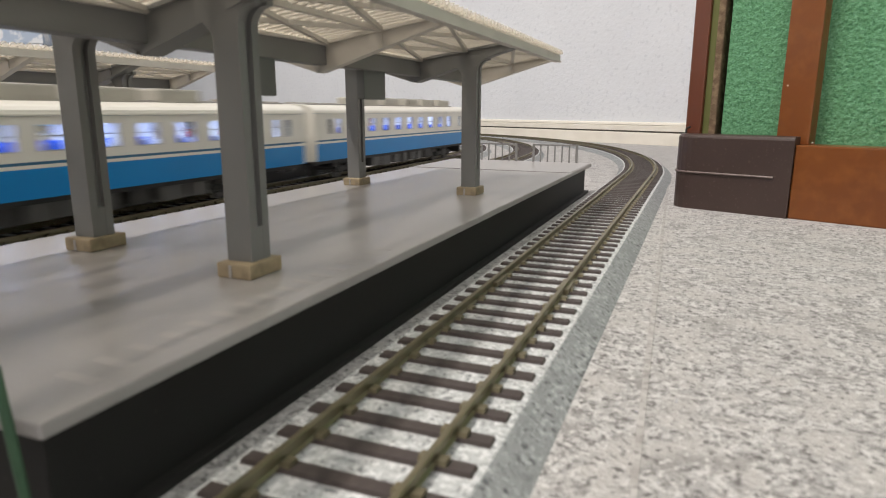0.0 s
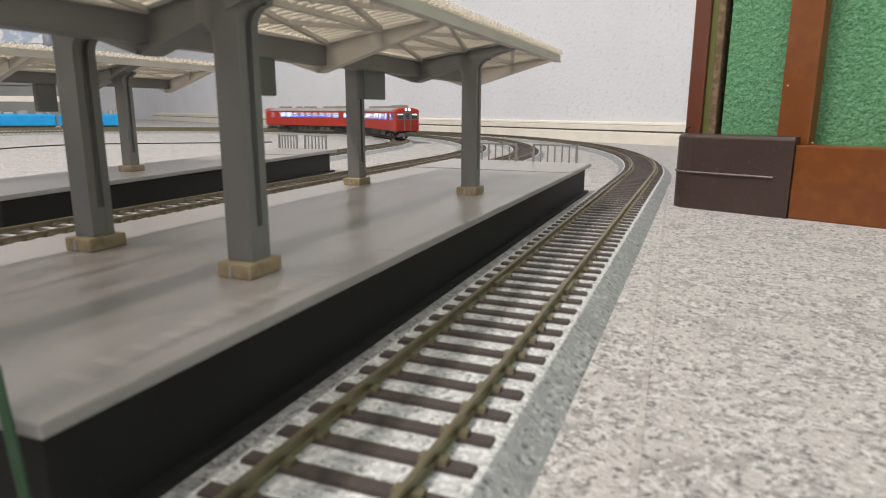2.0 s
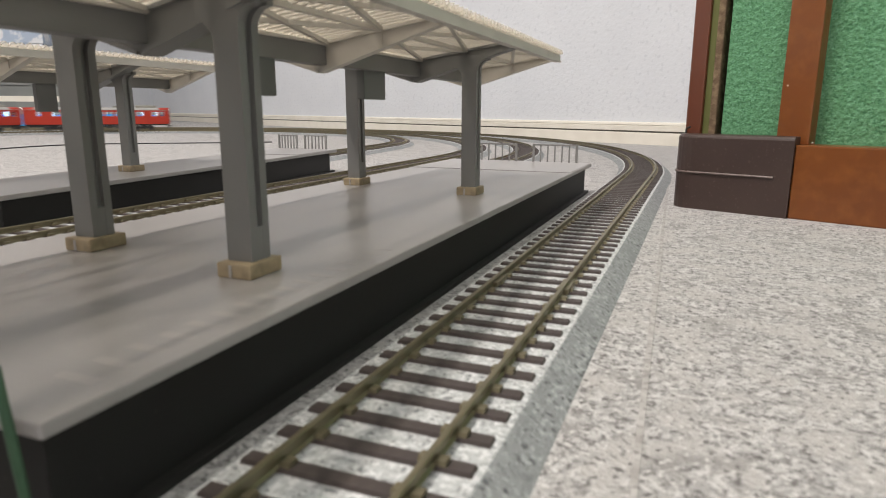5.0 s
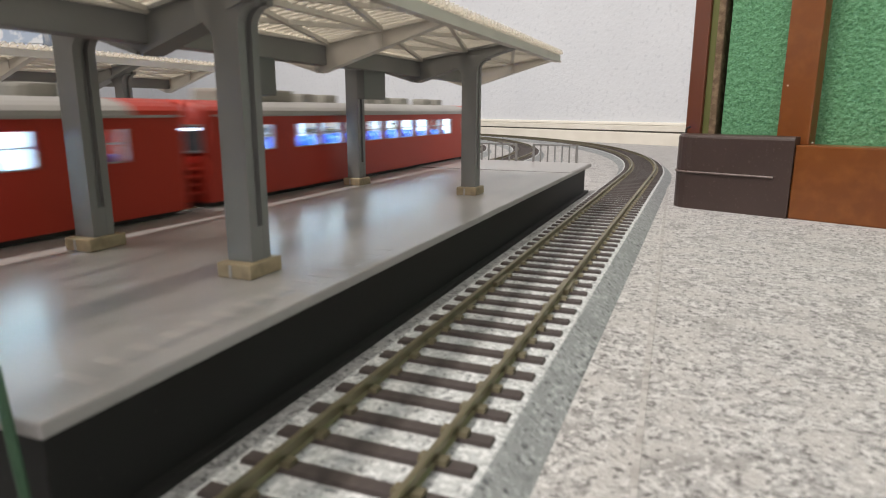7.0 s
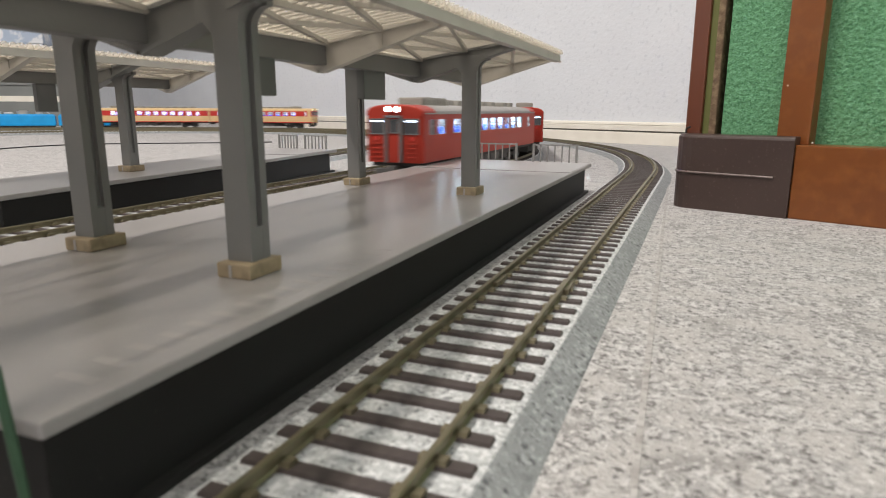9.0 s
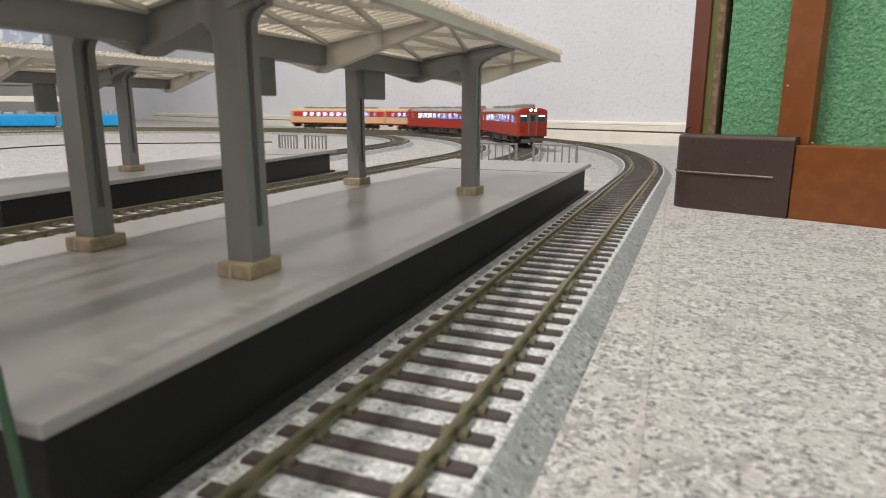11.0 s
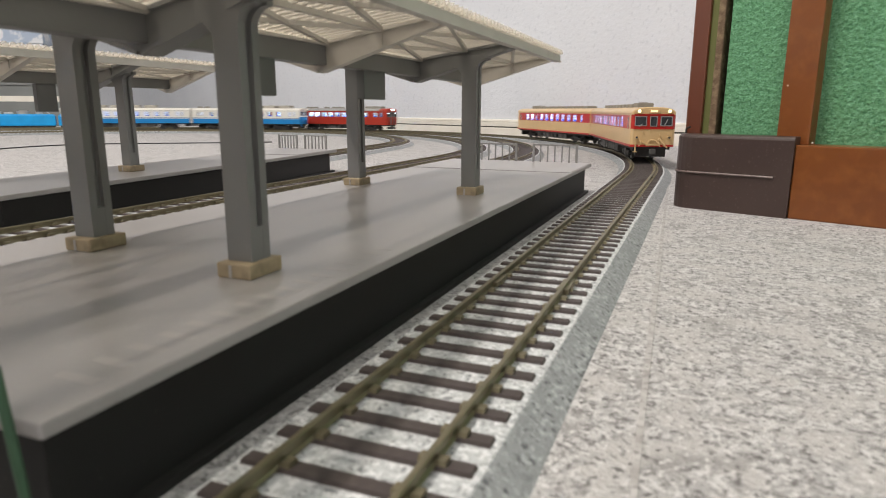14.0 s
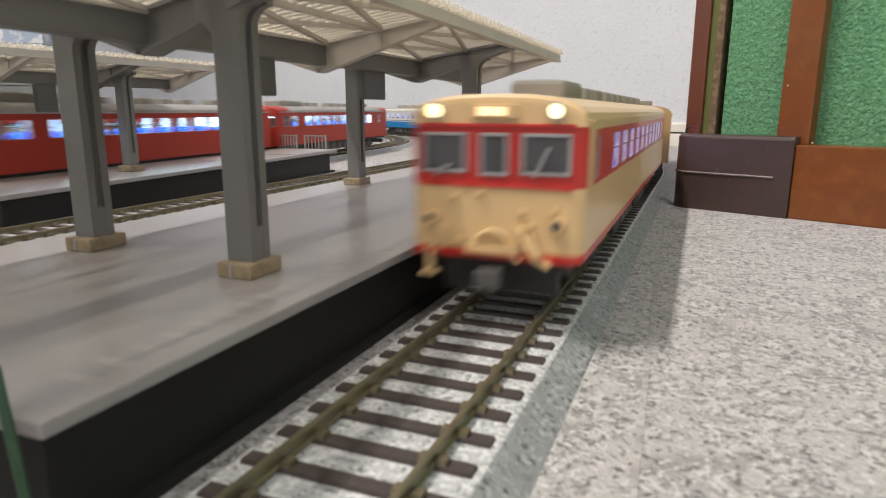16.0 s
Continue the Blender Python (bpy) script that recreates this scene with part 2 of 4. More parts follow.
BED = [(-19.6, 0), (-15.8, 3.6), (15.8, 3.6), (20.8, 0)]
RAIL_PROFILE = [(-0.6, 4.2), (0.6, 4.2), (0.6, 4.45), (0.22, 4.7), (0.22, 5.7), (0.48, 5.85), (0.48, 6.3), (0.36, 6.4), (-0.36, 6.4), (-0.48, 6.3), (-0.48, 5.85), (-0.22, 5.7), (-0.22, 4.7), (-0.6, 4.45)]
STEP = 7.75         # sleeper spacing


def sleeper_shape(bm, m):
    """A bevelled tie."""
    pts = [(-14.6, 1.45, 3.4), (14.6, 1.45, 3.4), (14.6, -1.45, 3.4), (-14.6, -1.45, 3.4), (-14.3, 1.15, 4.4), (14.3, 1.15, 4.4), (14.3, -1.15, 4.4), (-14.3, -1.15, 4.4)]
    v = [bm.verts.new(m @ Vector(p)) for p in pts]
    for f in ((0, 1, 5, 4), (1, 2, 6, 5), (2, 3, 7, 6), (3, 0, 4, 7), (4, 5, 6, 7)):
        bm.faces.new([v[i] for i in f])


def clip_shape(bm, m):
    for side in (-9.0, 9.0):
        for o in (-1.25, 1.25):
            x0, x1 = side + o - 0.7, side + o + 0.7
            pts = [(x0, 1.1, 4.3), (x1, 1.1, 4.3), (x1, -1.1, 4.3), (x0, -1.1, 4.3), (x0, 0.8, 5.1), (x1, 0.8, 5.1), (x1, -0.8, 5.1), (x0, -0.8, 5.1)]
            v = [bm.verts.new(m @ Vector(p)) for p in pts]
            for f in ((0, 1, 5, 4), (1, 2, 6, 5), (2, 3, 7, 6), (3, 0, 4, 7), (4, 5, 6, 7)):
                bm.faces.new([v[i] for i in f])


def tie_pose(track, s, scale=1.0):
    x, y, a = track.at(s)
    return Matrix.Translation((x * scale, y * scale, 0)) @ Matrix.Rotation(a - math.pi / 2, 4, "Z")


bm = bmesh.new()
sleeper_shape(bm, Matrix())
TIE = link("sleeper", bm, SLEEPER)
bm = bmesh.new()
clip_shape(bm, Matrix())
CLIP = link("rail_clip", bm, RAIL_STEEL)
TIE_MESH, CLIP_MESH = TIE.data, CLIP.data
bpy.data.objects.remove(TIE)
bpy.data.objects.remove(CLIP)


def build_track(number, singles):
    """A closed oval; sleepers between the two s values of singles are pieces of their own, the rest is joined."""
    track = TRACKS[number]
    root = empty("railway_track")
    tagged(root, "model railway track on moulded grey ballast with brown sleepers", "railway track", "oval tracks")
    s0, s1 = -track.st, track.length - track.st
    bm = bmesh.new()
    sweep(bm, track, BED, s0, s1, 14)
    part("roadbed", bm, ROADBED, root, "grey moulded ballast bed")
    bm = bmesh.new()
    sweep(bm, track, [(-15.6, 3.5), (-15.4, 3.75), (15.4, 3.75), (15.6, 3.5)], s0, s1, 14)
    part("ballast", bm, BALLAST, root, "paler top of the ballast bed between the sleepers")
    for side in (-1, 1):
        bm = bmesh.new()
        sweep(bm, track, [(o + side * 9.0, z) for o, z in RAIL_PROFILE], s0, s1, 14)
        part("rail", bm, RAIL_STEEL, root, "tarnished nickel-silver rail")
    bm = bmesh.new()
    n = int(track.length / STEP)
    for i in range(n):
        s = s0 + i * STEP
        if singles[0] <= s <= singles[1]:
            tie = shared("sleeper", TIE_MESH, root, tie_pose(track, s, MM))
            shared("rail_clip", CLIP_MESH, tie, Matrix())
        else:
            sleeper_shape(bm, tie_pose(track, s))
    rest = part("sleeper_run", bm, SLEEPER, root, "run of dark brown sleepers")
    tagged(rest, kind="stuff")
    # joiners where two track lengths meet
    for s in JOINTS.get(number, ()):
        for side in (-9.0, 9.0):
            j = box_mesh(side - 1.5, side + 1.5, -4.5, 4.5, 4.3, 5.6, 0.2)
            ob = part("rail_joiner", j, RAIL_STEEL, root, "metal rail joiner")
            ob.matrix_basis = tie_pose(track, s, MM)
    return root


JOINTS = {1: (-311, -16), 2: (0,), 3: (-300, -40), 4: (0,)}
SINGLES = {1: (-540, 420), 2: (1, 0), 3: (-470, 60), 4: (60, 240)}
TRACK_OBJECTS = {k: build_track(k, SINGLES[k]) for k in TRACKS}


# ---- platforms ----
TOP = RAIL + 10.8


def build_platform(x0, x1, y0, y1, label):
    root = empty("station_platform")
    tagged(root, label, "platform", "platforms")
    bm = box_mesh(x0, x1, y0, y1, TOP - 2.0, TOP, 0.4)
    part("platform_deck", bm, PLATFORM_TOP, root)
    part("platform_wall", box_mesh(x0 + 3.6, x1 - 2.2, y0 + 1.6, y1 - 9, 0, TOP - 2.0, 0.3), PLATFORM_SIDE, root, "black plastic platform side wall")
    # raised ramp piece at the far end, and a ledge at its foot
    part("base_flange", box_mesh(x1 - 8, x1 - 0.4, y0 + 2, y1 - 4, 0, 1.4, 0.2), PLATFORM_SIDE, root)
    part("deck_end_plate", box_mesh(x0 + 0.5, x1 - 0.5, y1 - 66, y1 - 0.5, TOP, TOP + 0.35, 0.12), PLATFORM_TOP, root, "lighter grey plastic end plate")
    return root


def worn_marks(platform):
    for i in range(16):
        y = -46 + 5.2 * i
        bm = box_mesh(-32.3 + 0.15 * i, -25.8, y, y + 1.9, TOP + 0.005, TOP + 0.02)
        part("worn_mark", bm, WORN_MARK, platform, "faint pale scuff on the deck")


p1 = build_platform(-112.0, -22.4, -54.6, 297, "grey plastic station platform with black sides beside the track")
worn_marks(p1)
p2 = build_platform(-54, 0, -292, 0, "grey plastic station platform with black sides farther back")
p2.matrix_basis = Matrix.Translation((-232 * MM, 350 * MM, 0)) @ Matrix.Rotation(radians(6.5), 4, "Z")


def build_fence(xs, y, label):
    """A short railing: two rails' ends on posts; xs from post to post."""
    root = empty("railing", Matrix.Translation((0, y * MM, TOP * MM)))
    tagged(root, label, "railing", "platform end railings")
    n = len(xs)
    for i, x in enumerate(xs):
        r = 0.65 if i in (0, n - 1) else 0.38
        part("post" if i in (0, n - 1) else "baluster", box_mesh(x - r, x + r, -r, r, 0.2, 11.3 if r > 0.5 else 10.6), FENCE_GREY, root)
    part("top_rail", box_mesh(xs[0], xs[-1], -0.5, 0.5, 10.2, 11.1, 0.1), FENCE_GREY, root)
    return root


def evenly(a, b, n):
    return [a + (b - a) * i / (n - 1) for i in range(n)]


build_fence(evenly(-95.5, -68.5, 7), 293.5, "grey plastic railing at the platform's end")
build_fence(evenly(-57.5, -31.0, 7), 293.5, "grey plastic railing at the platform's end")
for x0, x1 in ((-285.0, -268.0), (-260.0, -240.5)):
    build_fence(evenly(x0, x1, 7), 347.5, "grey plastic railing at the farther platform's end")


# ---- platform canopies: butterfly roofs on paired columns ----
def column(parent, x, y, mirror, z_top):
    """A channel-section column on a tan plinth: a recessed web between two plates that spread in quarter rounds into the rafter's arms."""
    w, d, z0, r = 2.8, 2.8, TOP + 3.0, 3.6

    def shape(half):
        pts = [(-half, z0), (half, z0)]
        for side in (1, -1):
            arm = z_top + (1.0 if side == mirror else -1.6)
            curve = [(side * (half + r - r * math.cos(math.pi / 2 * i / 8)), arm - r + r * math.sin(math.pi / 2 * i / 8)) for i in range(9)]
            curve.append((side * (half + r), z_top + 2.5))
            pts += curve if side > 0 else curve[::-1]
        return pts

    bm = bmesh.new()
    prism(bm, shape(w - 1.1), "y", -d + 1.85, d - 1.85)
    root = part("column", bm, COLUMN_GREY, parent)
    root.matrix_basis = Matrix.Translation((x * MM, y * MM, 0))
    for a, b in ((-d, -d + 1.9), (d - 1.9, d)):
        bm = bmesh.new()
        prism(bm, shape(w), "y", a, b)
        part("flange_plate", bm, COLUMN_GREY, root)
    part("foot_block", box_mesh(-w + 0.04, w - 0.04, -d + 1.8, d - 1.8, z0, z0 + 6.5), COLUMN_GREY, root)
    part("plinth", box_mesh(-3.9, 3.9, -4.9, 4.9, TOP, TOP + 3.0, 0.4), BASE_TAN, root, "tan painted plinth block")
    part("plinth_seam", box_mesh(-1.0, -0.4, -5.05, -4.85, TOP + 0.05, TOP + 2.6), WORN_MARK, root, "pale chip in the plinth's paint")
    return root


def build_canopy(xc, half, ys, y0, y1, zv, ze, columns, label):
    """Butterfly roof: valley at xc and height zv, eaves at half to either side and height ze; rafters at ys."""
    root = empty("platform_canopy")
    tagged(root, label, "platform canopy", "platform canopies")
    for x, y in columns:
        side = 1 if x > xc else -1
        zt = zv + (ze - zv) * abs(x - xc) / half + 0.4
        column(root, x, y, side, zt)
    SKEW = 0.14     # the frames stand a little askew to the platform

    def askew(bm):
        for v in bm.verts:
            v.co.y -= SKEW * (v.co.x - xc)
        return bm

    low, high = zv + 8.4, ze + 2.6      # underside of the roof lattice at the valley and at the eaves
    for y in ys:
        main = any(abs(y - cy) < 14 for _, cy in columns)
        thick = 2.2 if main else 1.0
        mat = COLUMN_GREY if main else CANOPY_FRAME
        bm = bmesh.new()
        prism(bm, [(xc, zv), (xc + half - 1.7, ze), (xc + half - 1.7, high), (xc, low), (xc - half + 1.7, high), (xc - half + 1.7, ze)], "y", y - thick, y + thick)
        for side in (-1, 1):
            # flanges along the lower and the upper edge
            bar(bm, (xc + side * 0.6, y, zv + 0.45), (xc + side * (half - 2.0), y, ze + 0.45), 2 * thick + 1.1, 0.8)
            bar(bm, (xc + side * 0.6, y, low - 0.3), (xc + side * (half - 2.0), y, high - 0.3), 2 * thick + 1.5, 0.9)
        rafter = part("rafter", askew(bm), mat, root)
        for side in (-1, 1):
            xr = xc + side * half * 0.47
            z = zv + (ze - zv) * 0.47
            part("stiffener", askew(box_mesh(xr - 2.2, xr + 2.2, y - thick - 0.45, y + thick + 0.45, z + 1.0, z + (low - zv) * 0.55 + (high - ze) * 0.45 - 0.6)), mat, rafter)
    # valley gutter beam between the rafters, with a pale lip on top
    part("valley_beam", box_mesh(xc - 2.4, xc + 2.4, y0, y1, zv + 2.2, zv + 7.6, 0.2), COLUMN_GREY, root)
    part("valley_lip", box_mesh(xc - 3.4, xc + 3.4, y0, y1, zv + 7.5, zv + 8.3, 0.15), CANOPY_FRAME, root)

    def spot(side, f, y):
        return (xc + side * (2.5 + (half - 4.5) * f), y, low - 0.1 + (high - low) * f)

    for side in (-1, 1):
        e = xc + side * half
        bm = box_mesh(min(e, e - side * 1.7), max(e, e - side * 1.7), y0, y1, ze + 0.4, ze + 3.0, 0.2)
        box(bm, min(e + side * 0.5, e - side * 2.4), max(e + side * 0.5, e - side * 2.4), y0, y1, ze, ze + 0.55)
        part("eave_beam", bm, CANOPY_FRAME, root)
        bm = bmesh.new()
        bar(bm, spot(side, 0.5, y0), spot(side, 0.5, y1), 1.5, 1.3)
        part("purlin", bm, CANOPY_FRAME, root)
        # crossed braces in the inner and the outer half of each bay
        for a, b in zip(ys, ys[1:]):
            for f0, f1, lift in ((0.0, 0.5, 0.0), (0.5, 1.0, 0.05)):
                for fa, fb, drop in ((f0, f1, 0.0), (f1, f0, 0.12)):
                    bm = bmesh.new()
                    p, q = Vector(spot(side, fa, a)), Vector(spot(side, fb, b))
                    low_by = Vector((0, 0, lift - drop))
                    bar(bm, p + low_by, q + low_by, 1.25, 1.1)
                    part("brace", askew(bm), CANOPY_FRAME, root)
        # corrugated sheet
        bm = bmesh.new()
        pitch = 3.4
        n = int((y1 - y0) / pitch * 6)
        rows = []
        for i in range(n + 1):
            y = y0 + (y1 - y0) * i / n
            w = 0.75 * math.sin(2 * math.pi * (y - y0) / pitch)
            rows.append([bm.verts.new((xc + side * u, y, z + w + o)) for u, z, o in ((0.8, low + 1.2, 0), (half + 1.0, high + 1.5, 0), (half + 1.0, high + 1.5, 0.5), (0.8, low + 1.2, 0.5))])
        fs = []
        for a, b in zip(rows, rows[1:]):
            fs += [bm.faces.new((a[j], b[j], b[(j + 1) % 4], a[(j + 1) % 4])) for j in range(4)]
        fs += [bm.faces.new(rows[0]), bm.faces.new(rows[-1][::-1])]
        bmesh.ops.recalc_face_normals(bm, faces=fs)
        # opaque bars added for the shaded lines that the see-through corrugation lacks
        shade_bars = bmesh.new()
        for i in range(int((y1 - y0) / pitch)):
            y = y0 + pitch * (i + 0.72)
            bar(shade_bars, (xc + side * 2.6, y, low + 0.5), (xc + side * (half + 0.6), y, high + 0.75), 0.45, 0.4)
        shade_run = part("corrugation_shade_lines", shade_bars, CANOPY_FRAME, root, "fine bars standing in for the corrugation's shaded lines")
        tagged(shade_run, kind="stuff")
        part("roof_sheet", bm, CANOPY_ROOF, root, "corrugated ivory roof sheet", smooth=False)
    return root


near_canopy = build_canopy(-66, 42, [-125, -60, 6.5, 69.5, 137, 198], -165, 201, RAIL + 52.3, RAIL + 63.2,
             [(-89.8, 8.9), (-41.9, 3.1), (-97.9, 144.6), (-42.4, 133.2), (-89.8, -122), (-41.9, -125)],
             "grey butterfly platform canopy with ivory corrugated roof on paired columns")
far_canopy = build_canopy(-256, 40, [-125, -57, -5, 47, 99, 151, 203], -165, 208, RAIL + 51.4, RAIL + 62.4,
             [(-234, 151), (-271, 157), (-222, 5), (-266, 6)],
             "grey butterfly canopy with ivory corrugated roof on the farther platform")


def build_sign(x, y, z0, z1, length, label):
    root = empty("hanging_sign", Matrix.Translation((x * MM, y * MM, 0)))
    tagged(root, label, "sign", "hanging platform signs")
    part("sign_board", box_mesh(-1.4, 1.4, -length / 2, length / 2, z0, z1, 0.25), SIGN_GREY, root)
    bm = bmesh.new()
    for o in (-length * 0.3, length * 0.3):
        tube(bm, (0, o, z1 - 0.3), (0, o, z1 + 5.5), 0.4, 6)
    part("hanger", bm, COLUMN_GREY, root)
    return root


build_sign(-66, 99.5, RAIL + 45.4, RAIL + 55.2, 15, "blank dark grey sign hanging under the canopy")
build_sign(-66, 38.0, RAIL + 45.4, RAIL + 55.2, 15, "blank dark grey sign hanging under the canopy")
build_sign(-256, 125, RAIL + 40.6, RAIL + 54.0, 10, "blank dark grey sign hanging under the farther canopy")


# ---- upright wooden board with green felt ----
def build_screen():
    root = empty("felt_board", Matrix.Translation((26.2 * MM, 257.2 * MM, 0)) @ Matrix.Rotation(radians(-22.0), 4, "Z"))
    tagged(root, "upright board of red-brown wood framing green felt with brown plastic corner", "felt board")
    def plan(grow):
        """Outline of the guard from its straight front round two rounded corners to its back."""
        r, pts = 11.0, [(56.4, -4 - grow)]
        for cx, cy, a0 in ((-1 + r, -4 + r, 1.5), (-1 + r, 26 - r, 1.0)):
            for i in range(7):
                a = math.pi * (a0 - 0.5 * i / 6)
                pts.append((cx + (r + grow) * math.cos(a), cy + (r + grow) * math.sin(a)))
        return pts + [(56.4, 26 + grow)]

    bm = bmesh.new()
    rings = [[bm.verts.new((x, y, z)) for x, y in plan(grow)] for grow, z in ((0.0, 0), (0.0, 35.4), (-0.35, 36.3), (-1.0, 36.9), (-2.2, 37.2))]
    for low, high in zip(rings, rings[1:]):
        for i in range(len(low)):
            j = (i + 1) % len(low)
            bm.faces.new((low[i], low[j], high[j], high[i]))
    bm.faces.new(rings[0])
    bm.faces.new(rings[-1])
    bmesh.ops.recalc_face_normals(bm, faces=bm.faces)
    part("corner_guard", bm, BROWN_PLASTIC, root, "dark brown moulded plastic corner guard")
    part("bottom_rail", box_mesh(56.5, 420, -2.6, 20, 0, 33.5, 0.6), WOOD, root, "glossy red-brown wooden rail")
    part("stile", box_mesh(46, 60, 4, 18, 33, 620, 0.8), WOOD, root)
    part("stile", box_mesh(0.5, 8.5, 8, 24, 30, 620, 0.8), WOOD_DARK, root, "dark red wooden edge stile")
    part("felt_panel", box_mesh(19.0, 46.5, 8, 14, 30, 620), GREEN_FELT, root, "green felt panel")
    part("felt_panel", box_mesh(59.5, 420, 14, 18, 30, 620), GREEN_FELT, root, "green felt panel")
    part("olive_strip", box_mesh(8.6, 12.0, 10, 24, 30, 620), OLIVE_STRIP, root, "olive green edge strip")
    part("cardboard_edge", box_mesh(12.0, 15.4, 9, 24, 30, 620, 0.5), CARDBOARD, root, "rough brown fibreboard edge")
    # unseen sheet added behind so the gap beside the felt stays black
    part("gap_dark_sheet", box_mesh(14, 420, 22, 26, 20, 620), PLATFORM_SIDE, root, "black sheet added to darken the gap beside the felt")
    # moulded ridge round the guard, and a small clip on its top
    bm = bmesh.new()
    line = [(49, -4.2)] + plan(0.2)[1:-1]
    pipe(bm, [(xa, ya, 18.4) for xa, ya in line], 0.6, 6)
    part("ridge", bm, RIDGE_WORN, root, "worn pale moulded ridge")
    bm = bmesh.new()
    tube(bm, (2, 6, 37), (2, 6, 39.5), 0.5)
    tube(bm, (2, 6, 39.5), (4, 6, 40.5), 0.5)
    part("wire_clip", bm, BLACK_CABLE, root)
    bm = bmesh.new()
    for x, z in ((92, 22.5), (61.5, 34.5), (48.5, 60)):
        disc_at = Matrix.Translation((x, -0.1 if z < 30 else 3.9, z)) @ Matrix.Rotation(math.pi / 2, 4, "X")
        bmesh.ops.create_cone(bm, cap_ends=True, segments=8, radius1=0.35, radius2=0.35, depth=0.3, matrix=disc_at)
    part("paint_fleck", bm, SKIRTING, root, "pale paint flecks")
    return root


build_screen()


def carpet_line(name, points, r, mat, label, category, kind=""):
    bm = bmesh.new()
    pipe(bm, points, r)
    return tagged(link(name, bm, mat), label, category, kind=kind)


GREEN_ROD = material("rod_dark_green", (0.035, 0.085, 0.045), 0.5, spots=[(300, (0.05, 0.11, 0.06), 0.55, 0.2)])
bm = bmesh.new()
tube(bm, (-23.08, -56.0, 0.4), (-25.69, -56.0, 23.40), 0.55, 8)
tagged(link("rod", bm, GREEN_ROD), "thin dark green rod leaning at the platform's end", "rod")

# carpet seam beside the track, cable on the far carpet
seam = link("trim", box_mesh(-0.55, 0.55, -1400, 330, -0.2, 0.25), SEAM_DARK, at=Matrix.Translation((30.3 * MM, 60 * MM, 0)) @ Matrix.Rotation(radians(2.0), 4, "Z"))
tagged(seam, "faint seam between two carpet tiles", "carpet seam", kind="structure")
cable_points = [(-722 - 42 * math.sin(i * 0.34) + 20 * max(0, i - 7), 370 + 26 * i, 0.8) for i in range(14)]
carpet_line("cable", cable_points, 0.8, BLACK_CABLE, "thin black cable lying on the grey carpet", "cable")


def build_storage_box(x, y, w, d, h, mat, label, turn):
    root = empty("storage_box", Matrix.Translation((x * MM, y * MM, 0)) @ Matrix.Rotation(radians(turn), 4, "Z"))
    tagged(root, label, "storage box")
    part("box_body", box_mesh(-w / 2, w / 2, -d / 2, d / 2, 0, h * 0.86, 3), mat, root)
    part("lid", box_mesh(-w / 2 - 3, w / 2 + 3, -d / 2 - 3, d / 2 + 3, h * 0.86, h, 2), mat, root)
    part("label_strip", box_mesh(-w / 2 - 0.6, w / 2 + 0.6, -d / 2 - 0.6, d / 2 + 0.6, h * 0.52, h * 0.64, 0.3), SKIRTING, root, "pale band round the box")
    return root


build_storage_box(-1850, 1260, 260, 190, 132, BOX_GREY, "low grey storage box with a pale band on the carpet", 35)
build_storage_box(-2060, 1420, 190, 240, 290, BOX_BLUE, "tall pale blue and white box by the wall", 35)


# ---- model railcars; y along the car, z from the rail heads ----
GLASS = bpy.data.materials.new("window_glass")
GLASS.use_nodes = True
g = GLASS.node_tree.nodes["Principled BSDF"]
g.inputs["Base Color"].default_value = (0.92, 0.95, 0.97, 1)
g.inputs["Transmission Weight"].default_value = 1.0
g.inputs["Roughness"].default_value = 0.03
g.inputs["IOR"].default_value = 1.2


def glow(name, color, strength):
    m = bpy.data.materials.new(name)
    m.use_nodes = True
    n = m.node_tree.nodes["Principled BSDF"]
    n.inputs["Base Color"].default_value = (*color, 1)
    n.inputs["Emission Color"].default_value = (*color, 1)
    n.inputs["Emission Strength"].default_value = strength
    return m


LAMP_WHITE = glow("led_strip_white", (0.68, 0.92, 1.0), 12.5)
LAMP_VIOLET = glow("led_strip_violet", (0.72, 0.66, 1.0), 14.0)
LAMP_COOL = glow("led_strip_cool", (0.66, 0.76, 1.0), 4.2)
HEAD_WHITE = glow("headlight_white", (0.90, 0.95, 1.0), 12.0)
DESTINATION_WARM = glow("destination_warm", (1.0, 0.70, 0.38), 1.1)
HEAD_WARM = glow("headlight_warm", (1.0, 0.76, 0.36), 3.0)
HEAD_DIM = glow("headlight_dim", (1.0, 0.9, 0.7), 0.5)
RED = material("train_red", (0.39, 0.038, 0.021), 0.42, spots=[(30, (0.35, 0.033, 0.019), 0.55, 0.2)])
RED.node_tree.nodes["Principled BSDF"].inputs["Specular IOR Level"].default_value = 0.25
RED_DEEP = material("train_deep_red", (0.56, 0.026, 0.018), 0.35, spots=[(30, (0.48, 0.028, 0.022), 0.55, 0.2)], coat=0.2)
BLUE = material("train_blue", (0.0, 0.205, 0.52), 0.38, spots=[(30, (0.0, 0.18, 0.47), 0.55, 0.2)], coat=0.1)
STRIPE_BLUE = material("train_stripe_blue", (0.03, 0.12, 0.22), 0.4)
CREAM = material("train_cream", (0.72, 0.70, 0.63), 0.38, spots=[(30, (0.67, 0.65, 0.58), 0.55, 0.2)], coat=0.1)
TAN = material("train_tan", (0.72, 0.50, 0.25), 0.35, spots=[(30, (0.66, 0.46, 0.23), 0.55, 0.2)], coat=0.2)
ROOF_GREY = material("train_roof_grey", (0.34, 0.33, 0.31), 0.6, spots=[(60, (0.29, 0.28, 0.27), 0.55, 0.2)])
